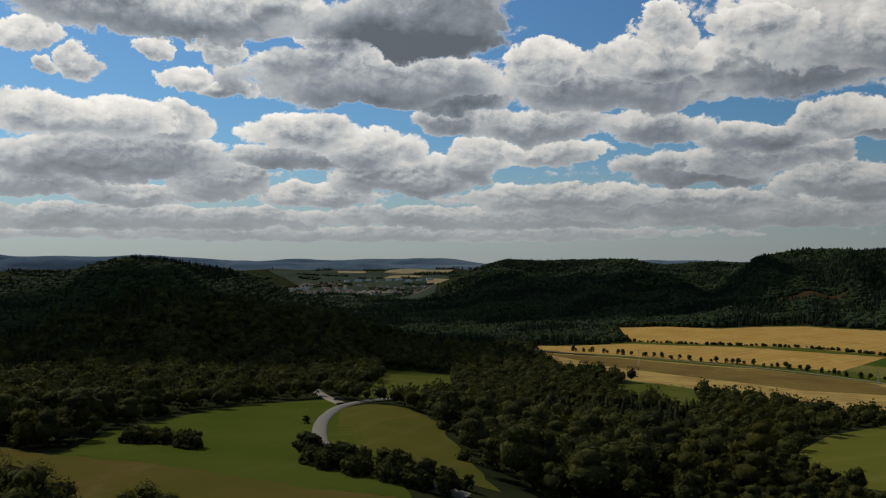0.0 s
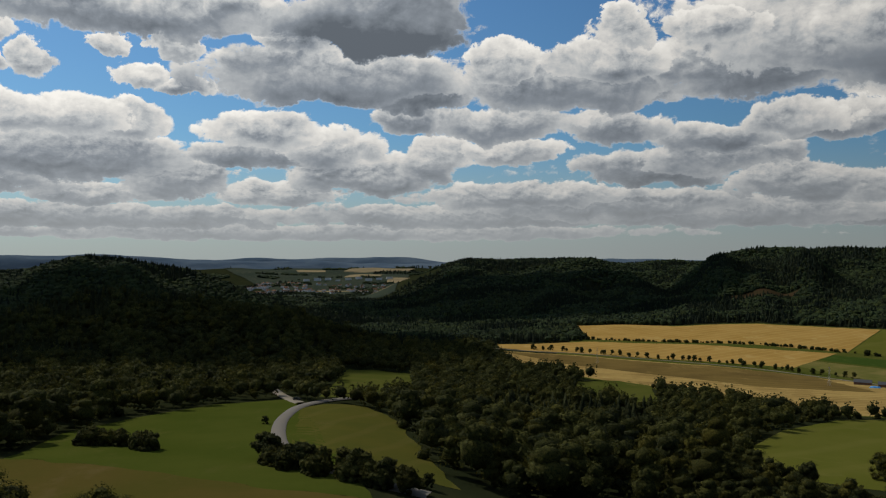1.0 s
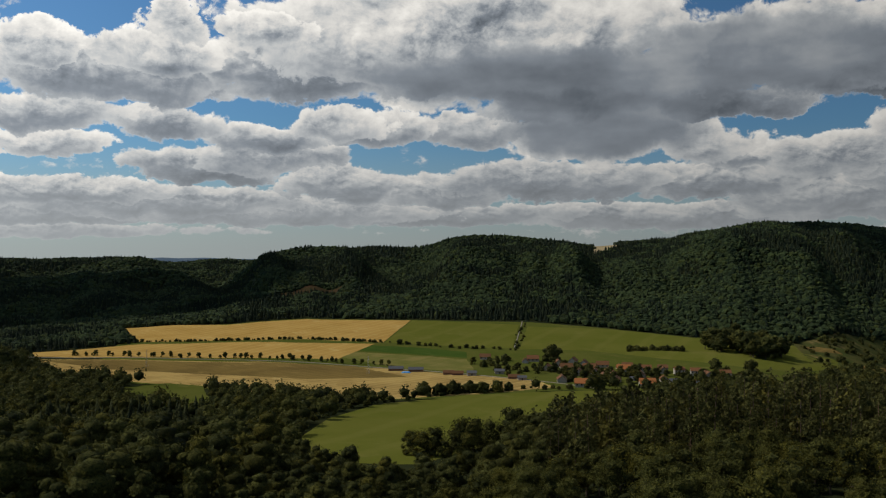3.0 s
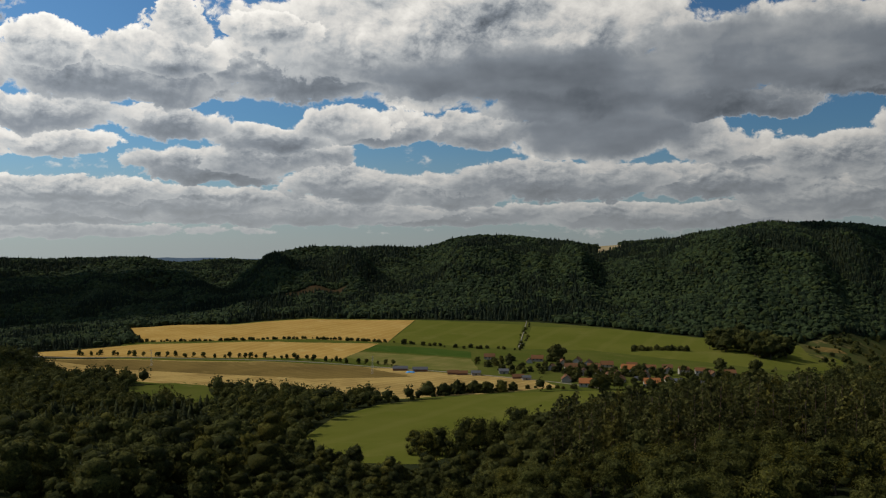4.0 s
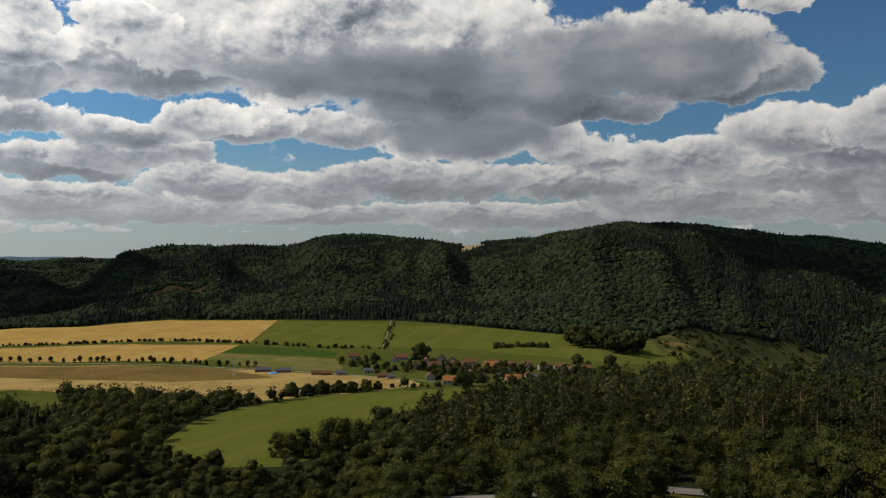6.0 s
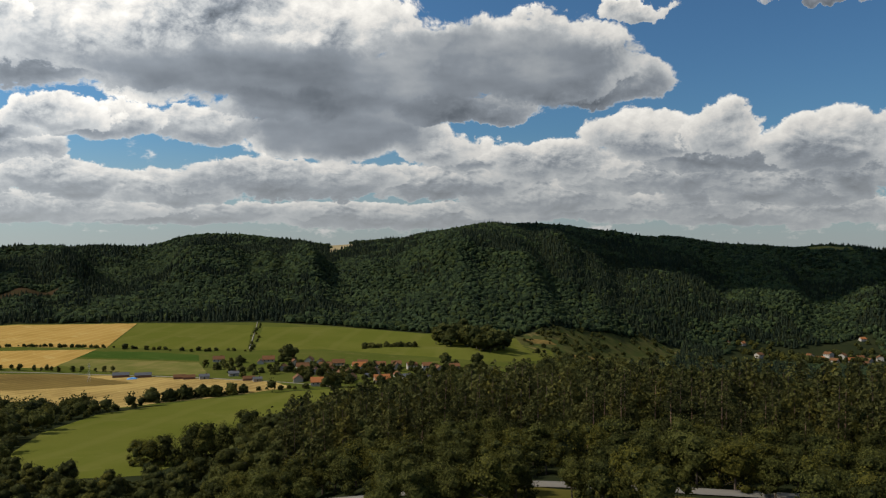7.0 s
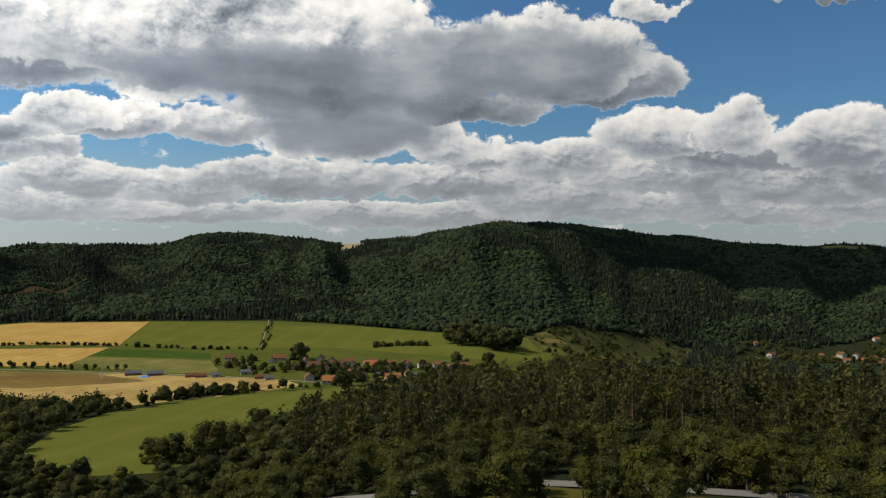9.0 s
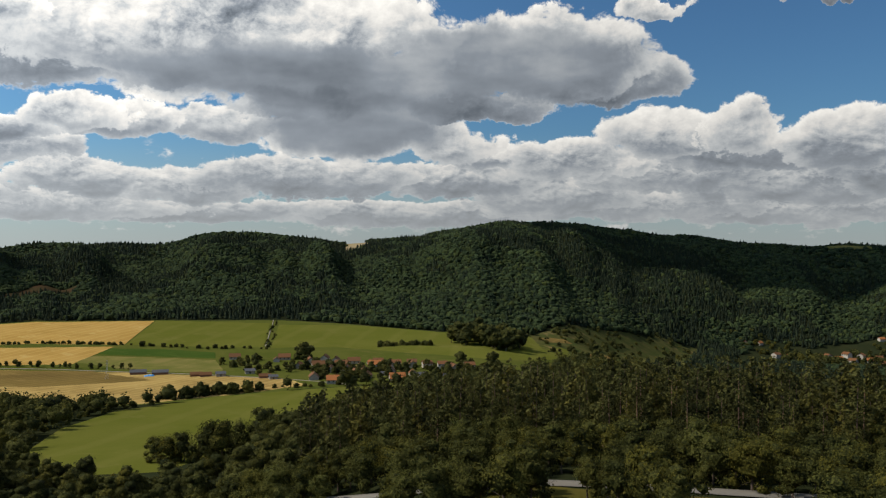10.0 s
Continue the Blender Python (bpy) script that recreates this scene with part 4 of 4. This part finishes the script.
def tree_mesh_pine(seed, high, n, size):
    r = np.random.default_rng(seed)
    root = new("pine_tree")
    bm = bmesh.new()
    tube(bm, [(0, 0, -0.5, 0.24), (r.uniform(-0.2, 0.2), 0, high * 0.4, 0.18), (r.uniform(-0.3, 0.3), r.uniform(-0.3, 0.3), high * 0.96, 0.05)])
    part("trunk", bm, PINE_BARK, root, "bare reddish trunk")
    lumps = []
    for k in range(13):
        s = k / 12
        a, q = r.uniform(0, 6.283), high * 0.10 * (1.1 - s)
        z = high * (0.32 + 0.64 * s)
        lumps.append((q * math.cos(a), q * math.sin(a), z, high * 0.095 * (1.2 - 0.8 * s)))
        if k in (0, 3, 6):
            bm = bmesh.new()
            tube(bm, [(0, 0, z - 0.8, 0.07), (q * math.cos(a) * 1.3, q * math.sin(a) * 1.3, z, 0.02)], 4)
            part("limb", bm, PINE_BARK, root)
    v, q = leaf_quads(r, lumps, n, size, 0.45)
    crown = new("crown", fast_mesh("crown", v, [(q, 0)], [NEEDLES]))
    crown.parent = root
    return root


def stand(proto, x, y, scale=1.0, turn=None, label="", category="", group="", first=[]):
    """A copy of a prototype on the ground; the first call for each one uses the thing itself."""
    z = float(land(x, y))
    m = pose(x, y, z, 0, 0, random.uniform(0, 360) if turn is None else turn)
    m = m @ Matrix.Diagonal((scale, scale, scale, 1))
    if proto.name not in [p.name for p in first]:
        first.append(proto)
        proto.matrix_basis = m
        ob = proto
    else:
        ob = copy_thing(proto, m)
        ob.matrix_basis = m
    return tagged(ob, label, category, group)


OAKS = [tree_mesh_broad(s, 12, 10 + s % 3, 1050, 0.26, LEAF_NEAR) for s in range(4)]
PALES = [tree_mesh_broad(10, 9, 7, 1400, 0.17, LEAF_PALE, "young_tree")]
PINES = [tree_mesh_pine(s + 40, 20, 820, 0.34) for s in range(4)]
FAR_OAKS = [tree_mesh_broad(s + 30, 12, 11, 240, 0.52, LEAF_OAK, "field_tree", 2) for s in range(3)]
FRUIT = [tree_mesh_broad(s + 60, 6, 5.2, 110, 0.5, LEAF_OAK, "fruit_tree", 2) for s in range(2)]
SHRUBS = [tree_mesh_broad(s + 80, 5, 6.5, 200, 0.42, LEAF_OAK, "shrub", 0) for s in range(2)]
ROUND = [tree_mesh_broad(s + 70, 12, 12, 1300, 0.28, LEAF_NEAR, "round_tree", 0) for s in range(2)]
HEDGE = [tree_mesh_broad(s + 90, 5, 6.5, 80, 0.6, LEAF_OAK, "hedge_bush", 0) for s in range(2)]
SCRUB = [tree_mesh_broad(s + 95, 5, 6.5, 64, 0.6, LEAF_OAK, "scrub_bush", 0) for s in range(2)]


def build_near_forest():
    """The forest edge over the road: broadleaf trees in front, tall pines behind."""
    x, y = scatter(7.6, 150, 430)
    r, b = np.hypot(x, y), np.degrees(np.arctan2(x, y))
    keep = (b > 21) | ((b > np.interp(r, [250, 340, 430], [3.0, -0.9, -3.0])) & (r > 255)) | ((b < -22) & (r < 215) & (rng.random(len(x)) < 0.6)) | (b < -18) & (r > 330)
    road_r = np.interp(b, [36, 50, 55, 62, 75], [215, 205, 204, 196, 188])
    before = (r < road_r - 7) & (r > road_r - 34) & (((b > 44) & (b < 53.3)) | ((b > 56.3) & (b < 62.5)) | (b > 70))
    keep &= (b < 36) | (r > road_r + 5) | before
    keep &= ~((b > 21) & (b <= 36) & (r < 215))
    keep &= ~((b > 25.5) & (b < 35) & (r > 318) & (r < 430))
    x, y, r, b = x[keep], y[keep], r[keep], b[keep]
    pine = (b > 38) & (r > np.interp(b, [38, 75], [255, 232])) & (rng.random(len(x)) < 0.85)
    front = ((b > 24) & (r < 258)) | ((b > 40) & (r < 280))
    order = np.argsort(r)
    singles = 0
    rest = np.ones(len(x), bool)
    for k in order:
        if not front[k] or singles >= 230:
            continue
        singles += 1
        rest[k] = False
        if pine[k]:
            stand(PINES[singles % 4], x[k], y[k], rng.uniform(0.72, 1.2), None, "tall pine with bare reddish trunk in the forest edge", "tree", "forest edge trees")
        else:
            stand(OAKS[singles % 4], x[k], y[k], rng.uniform(0.7, 1.15) * (0.72 if b[k] < 34 else 1.0), None, "leafy dark green broadleaf tree at the forest edge", "tree", "forest edge trees")
    x, y, pine = x[rest], y[rest], pine[rest]
    b = b[rest]
    h = np.where(pine, rng.uniform(12, 24, len(x)), 7 + 9 * rng.random(len(x)))
    h = h * np.where(b < 20, 1.3, np.where(b < 34, 0.72, 1.0))
    thin = (b > 20) | (rng.random(len(x)) < 0.62)
    x, y, pine, h = x[thin], y[thin], pine[thin], h[thin]
    mine = np.arange(len(x)) % 4
    protos = [mid_broad(s, 185, 0.037, 1, 3) for s in range(4)] + [mid_pine(s, 200, 0.038) for s in range(4)]
    picks = [~pine & (mine == s) for s in range(4)] + [pine & (mine == s) for s in range(4)]
    verts, faces, tones = plant_both(protos, picks, x, y, h, [0.9, 1.0, 1.1, 1.2] + [0.9, 1.0, 1.1, 1.0], [(0, 0)] * 4 + [(1, 2)] * 4)
    ob = new("woods_near", fast_mesh("woods_near", verts, faces, [LEAF_OAK, NEEDLES, STEM_BARK], True, tones))
    tagged(ob, "dense dark forest of broadleaf trees and pines", "forest", kind="stuff")


build_near_forest()


def row_of(protos, points, n, lo, hi, wob, label, category, group):
    for k, (x, y) in enumerate(resample(points, n)):
        if n > 25 and random.random() < 0.15:
            continue
        stand(protos[k % len(protos)], x + random.uniform(-wob, wob), y + random.uniform(-wob, wob), random.uniform(lo, hi), None, label, category, group)


row_of(FRUIT, [(141, 967), (196, 921), (301, 847), (385, 738)], 52, 0.6, 1.15, 3, "small rounded fruit tree beside the country road", "tree", "roadside trees")
row_of(HEDGE, [(222, 1052), (312, 992), (392, 950), (450, 875)], 150, 0.25, 0.8, 3, "dark shrub in the hedge between fields", "shrub", "field hedge")
row_of(HEDGE, [(450, 875), (493, 812), (539, 747)], 30, 0.4, 1.1, 5, "dark shrub at the field's edge", "shrub", "field hedge")
row_of(SHRUBS, [(548, 756), (614, 837), (676, 912)], 16, 0.3, 0.8, 4, "shrub beside the dirt track", "shrub", "track shrubs")
row_of(SHRUBS, [(323, 556), (358, 550), (388, 544)], 13, 1.2, 2.1, 4, "round dark tree in the row behind the meadow", "tree", "meadow tree row")
row_of(SHRUBS, [(247, 521), (280, 536), (318, 547)], 8, 0.4, 0.8, 3, "dark shrub along the meadow's edge", "shrub", "meadow shrubs")
row_of(SHRUBS, [(396, 545), (420, 526), (445, 510)], 10, 0.4, 0.9, 5, "dark shrub along the village edge", "shrub", "village shrubs")
row_of(SHRUBS, [(638, 678), (659, 668), (679, 644)], 25, 0.8, 1.3, 4, "dark shrub in a thicket on the field", "shrub", "field thicket")
row_of(FAR_OAKS, [(-44, 277), (-27, 260), (-13, 247), (1, 235)], 15, 0.6, 0.85, 3, "bushy dark tree in the hedge above the road", "tree", "road hedge")
row_of(SHRUBS, [(-41, 268), (-23, 250), (-7, 238)], 16, 1.0, 1.4, 3, "dark bush in the hedge above the road", "shrub", "road hedge bushes")
row_of(SHRUBS, [(-112, 312), (-107, 313), (-98, 309)], 5, 1.1, 1.5, 1, "round dark bush in a clump on the meadow", "shrub", "meadow clump")
row_of(SHRUBS, [(-91, 303), (-84, 297)], 4, 1.1, 1.4, 1, "round dark bush in a clump on the meadow", "shrub", "meadow clump")
row_of(FAR_OAKS, [(722, 640), (712, 582), (752, 590), (756, 640)], 38, 1.4, 2.1, 12, "dark forest tree jutting into the green field", "tree", "forest corner")
row_of(FAR_OAKS, [(748, 668), (772, 626), (797, 633)], 26, 1.1, 1.7, 12, "dark forest tree jutting into the green field", "tree", "forest corner")
for x, y, s in [(*p, q) for p, q in zip([(-57, 367), (7, 248), (2, 251), (-33, 479)], (0.45, 0.55, 0.55, 0.7))]:
    stand(FRUIT[0], x, y, s * 1.5, None, "lone small tree beside the road", "tree")
for (x, y), s in zip([(-94, 191), (-92, 198), (-82, 187), (-104, 199), (-67, 184), (-65, 192), (-57, 182), (-45, 174)], (1.4, 1.25, 1.1, 1.5, 0.85, 0.9, 0.8, 0.6)):
    stand(OAKS[2], x, y, s, None, "dark leafy tree on the near slope", "tree")
for (x, y), s in zip([(531, 672), (613, 542), (631, 518)], (3.4, 2.0, 2.2)):
    stand(SHRUBS[1], x, y, s, None, "large dark broadleaf tree", "tree")
for k, ((x, y), s) in enumerate(zip([(184, 328), (186, 322), (191, 319), (195, 307), (197, 301), (216, 316), (238, 330), (231, 313)], (1.0, 1.05, 1.15, 1.5, 1.55, 1.35, 1.6, 1.25))):
    stand(ROUND[k % 2], x, y, s, None, "big round dark green tree at the lower meadow edge", "tree", "meadow edge trees")
for (x, y), s in zip([(152, 114), (147, 122), (150, 121), (156, 114)], (0.95, 0.75, 0.8, 0.6)):
    stand(PALES[0], x, y, s, None, "pale green young tree beside the road", "tree")
for k in range(230):
    x, y = [(870, 605), (1014, 615), (1155, 607), (825, 529), (930, 590)][k % 5]
    stand(SCRUB[k % 2], x + random.uniform(-45, 45), y + random.uniform(-45, 45), random.uniform(0.5, 1.35), None, "dark shrub on the dry orchard slope", "shrub", "orchard shrubs")


# ---- houses ----
def house(name, w, d, h, rise, wall_mat, roof_mat, panes):
    """A gabled house along x: walls, roof with eaves, chimney, windows and a door."""
    root = new(name)
    bm = bmesh.new()
    p = [bm.verts.new(c) for c in ((-w / 2, -d / 2, -1), (w / 2, -d / 2, -1), (w / 2, d / 2, -1), (-w / 2, d / 2, -1), (-w / 2, -d / 2, h), (w / 2, -d / 2, h), (w / 2, d / 2, h), (-w / 2, d / 2, h), (-w / 2, 0, h + rise), (w / 2, 0, h + rise))]
    for f in ((0, 1, 5, 4), (2, 3, 7, 6), (1, 2, 6, 9, 5), (3, 0, 4, 8, 7)):
        bm.faces.new([p[k] for k in f])
    part("wall", bm, wall_mat, root)
    bm = bmesh.new()
    e, t = 0.5, 0.25
    drop = rise * e / (d / 2)
    for s in (-1, 1):
        a = [(-w / 2 - e, s * (d / 2 + e), h - drop), (w / 2 + e, s * (d / 2 + e), h - drop), (w / 2 + e, 0, h + rise), (-w / 2 - e, 0, h + rise)]
        low = [bm.verts.new((x, y, z + 0.02)) for x, y, z in a]
        top = [bm.verts.new((x, y, z + t)) for x, y, z in a]
        bm.faces.new(low)
        bm.faces.new(top)
        for k in range(4):
            bm.faces.new((low[k], low[(k + 1) % 4], top[(k + 1) % 4], top[k]))
    bmesh.ops.recalc_face_normals(bm, faces=bm.faces[:])
    roof = part("roof", bm, roof_mat, root)
    if panes:
        bm = bmesh.new()
        box(bm, w * 0.2, w * 0.2 + 0.7, 0.4, 1.1, h + rise * 0.5, h + rise + 0.9)
        part("chimney", bm, TILE, roof)
    pane = None
    for k in range(panes):
        x = -w / 2 + w * (k + 0.5) / panes
        for s in (-1, 1):
            bm = bmesh.new()
            box(bm, x - 0.55, x + 0.55, s * d / 2 - 0.05, s * d / 2 + 0.05, h - 1.9, h - 0.6)
            part("window", bm, GLASS, root)
    if panes:
        bm = bmesh.new()
        box(bm, w / 2 - 0.05, w / 2 + 0.05, -0.5, 0.5, 0, 2.1)
        part("door", bm, BOARDS, root)
    return root


COTTAGE = house("house", 12, 8, 3.2, 3.2, WALLS, TILE, 3)
TALL = house("house", 10, 9, 5.2, 2.6, WALLS, TILE, 3)
BRIGHT = house("house", 11, 8.5, 3.4, 3.4, WALLS, ORANGE, 3)
BARN = house("barn", 22, 10, 4.0, 3.2, BOARDS, SLATE, 0)
RED_BARN = house("barn", 16, 8, 3.4, 3.0, BOARDS, TILE, 0)
SHED = house("shed", 7, 5, 2.4, 1.4, WALLS, SLATE, 1)

for k, (x, y) in enumerate([(483, 716), (515, 681), (502, 676), (518, 646), (504, 617), (448, 554), (540, 635), (520, 604), (545, 615), (492, 553), (498, 549), (548, 595), (481, 527), (515, 534), (553, 547), (565, 508), (588, 491), (518, 511), (486, 621), (541, 652), (559, 597), (501, 574), (522, 581), (486, 578)]):
    stand(COTTAGE, x, y, random.uniform(0.72, 0.98), random.choice((-35, 55, -45, 40)) + random.uniform(-8, 8), "village house with a red tiled gable roof", "house", "village houses")
for x, y in [(559, 534), (566, 522), (559, 553), (578, 501), (547, 561)]:
    stand(TALL, x, y, 0.85, -40 + random.uniform(-5, 5), "two-storey house with a red roof and pale walls", "house", "village houses")
for x, y in [(445, 526), (485, 496), (532, 573)]:
    stand(BRIGHT, x, y, random.uniform(0.95, 1.1), -40 + random.uniform(-6, 6), "house with a bright orange tiled roof", "house", "village houses")
for x, y in [(375, 700), (386, 683)]:
    stand(BARN, x, y, 0.6, -32, "long barn with a grey sheet roof", "barn", "farm barns")
for x, y in [(399, 648), (403, 640), (428, 592)]:
    stand(RED_BARN, x, y, 0.6, -32 + random.uniform(-5, 5), "farm building with a dull red roof", "barn", "farm barns")
for x, y in [(411, 630), (429, 582), (435, 623), (501, 527), (518, 500), (523, 484)]:
    stand(SHED, x, y, random.uniform(0.9, 1.3), -30, "small pale shed with a grey roof", "shed", "village sheds")
for k, (x, y) in enumerate([(1162, 537), (1367, 548), (1395, 541), (1445, 510), (1449, 498), (1439, 478), (1445, 458), (1491, 460), (1467, 440), (1498, 436), (1388, 397), (1599, 461), (1482, 418), (1484, 480), (1412, 594), (1389, 608), (1498, 406), (1446, 377)]):
    stand((COTTAGE, TALL, BRIGHT)[k % 3], x, y, random.uniform(0.9, 1.2), random.uniform(0, 360), "house with a red roof in the farther village", "house", "farther village houses")
TOWN = house("town_house", 11, 9, 6.0, 2.6, WHITE, TILE, 0)
BLOCK = house("apartment_block", 30, 11, 14.0, 1.0, WHITE, SLATE, 0)
for k in range(150):
    u, v = random.random() ** 1.3, random.random()
    x, y = -640 + 620 * u + 60 * v, 3150 + 560 * v - 60 * u
    stand(TOWN, x, y, random.uniform(0.8, 1.5), random.uniform(0, 360), "pale house in the distant valley town", "house", "distant town houses")
for k in range(9):
    stand(BLOCK, -420 + 45 * k, 3850 + 20 * (k % 3), random.uniform(0.6, 1.0), random.uniform(-20, 20), "pale apartment block in the distant town", "building", "distant blocks")
for k, (x, y) in enumerate([(-25, 1752), (-10, 1764), (5, 1760)]):
    stand(SHED, x, y, 1.6, 20, "pale distant shed in the valley", "shed", "distant sheds")
# garden trees between the houses
for k in range(105):
    x, y = [(496, 621), (486, 564), (510, 549), (534, 534), (552, 515), (583, 506), (475, 680), (467, 529), (471, 495), (506, 483)][k % 10]
    x, y = x + random.uniform(-26, 26), y + random.uniform(-26, 26)
    stand((FRUIT + SHRUBS)[k % 4], x, y, random.uniform(0.75, 1.6), None, "dark garden tree among the village houses", "tree", "garden trees")
for k in range(85):
    along = random.random()
    x, y = [(1 - along) * p + along * q for p, q in zip(*[(450, 644), (592, 491)])]
    stand((SHRUBS + FRUIT)[k % 4], x + random.uniform(-22, 22), y + random.uniform(-38, 38), random.uniform(0.6, 1.4), None, "dark garden tree among the village houses", "tree", "garden trees")


def pylon():
    root = new("power_pole")
    for sx, sy in ((-1, -1), (1, -1), (1, 1), (-1, 1)):
        bm = bmesh.new()
        tube(bm, [(sx * 1.2, sy * 1.2, -0.3, 0.09), (sx * 0.25, sy * 0.25, 20, 0.06)], 4)
        part("leg", bm, STEEL, root)
    for z, w in ((16, 2.6), (19, 2.0)):
        bm = bmesh.new()
        box(bm, -w, w, -0.1, 0.1, z, z + 0.2)
        part("crossarm", bm, STEEL, root)
    for k in range(6):
        bm = bmesh.new()
        a, b = 1.2 - 0.95 * k * 3 / 20, 1.2 - 0.95 * (k + 1) * 3 / 20
        for s in (-1, 1):
            tube(bm, [(-a, s * a, k * 3, 0.05), (b, s * b, k * 3 + 3, 0.05)], 3)
        part("brace", bm, STEEL, root)
    return root


POLE = pylon()
for x, y in [(188, 843), (343, 692)]:
    stand(POLE, x, y, 0.8, 30, "slender steel lattice power pole in the stubble field", "power pole", "power poles")


def car():
    root = new("car")
    bm = bmesh.new()
    v = box(bm, -2.1, 2.1, -0.85, 0.85, 0.3, 0.85)
    bmesh.ops.bevel(bm, geom=bm.edges[:], offset=0.15, segments=2, affect="EDGES")
    part("body", bm, PAINT, root)
    bm = bmesh.new()
    for c in box(bm, -1.4, 1.0, -0.75, 0.75, 0.8, 1.45):
        if c.co.z > 1.2:
            c.co.x *= 0.7
    part("cabin", bm, GLASS, root)
    for x in (-1.3, 1.3):
        for y in (-0.8, 0.8):
            bm = bmesh.new()
            bmesh.ops.create_cone(bm, cap_ends=True, segments=14, radius1=0.32, radius2=0.32, depth=0.22, matrix=pose(x, y, 0.32, 90))
            part("wheel", bm, RUBBER, root)
    return root


for x, y in [(-55, 459)]:
    c = stand(car(), x, y, 1.1, -20, "dark car stopped on the road's junction", "car")
    c.location.z += 0.95
for k in range(120):
    x, y = [(1144, 525), (1390, 575), (1396, 528), (1409, 489), (1395, 443), (1485, 437), (1543, 437), (1421, 603)][k % 8]
    stand((FRUIT + SHRUBS)[k % 4], x + random.uniform(-45, 45), y + random.uniform(-45, 45), random.uniform(1.1, 2.1), None, "dark tree among the houses of the farther village", "tree", "farther village trees")


def tarpaulin():
    """A sheet thrown over a heap: a low, uneven mound."""
    bm = bmesh.new()
    bmesh.ops.create_grid(bm, x_segments=10, y_segments=8, size=1.0)
    for v in bm.verts:
        u, w = v.co.x, v.co.y
        v.co = Vector((u * 4.5, w * 2.5, 1.5 * (1 - u ** 4) * (1 - w ** 4) + 0.25 * math.sin(u * 9 + w * 5)))
    bmesh.ops.solidify(bm, geom=bm.faces[:], thickness=0.05)
    return bm_object("tarpaulin", bm, BLUE_SHEET)


for x, y in [(375, 681)]:
    stand(tarpaulin(), x, y, 1.0, -30, "bright blue tarpaulin over a heap beside the barns", "tarpaulin")
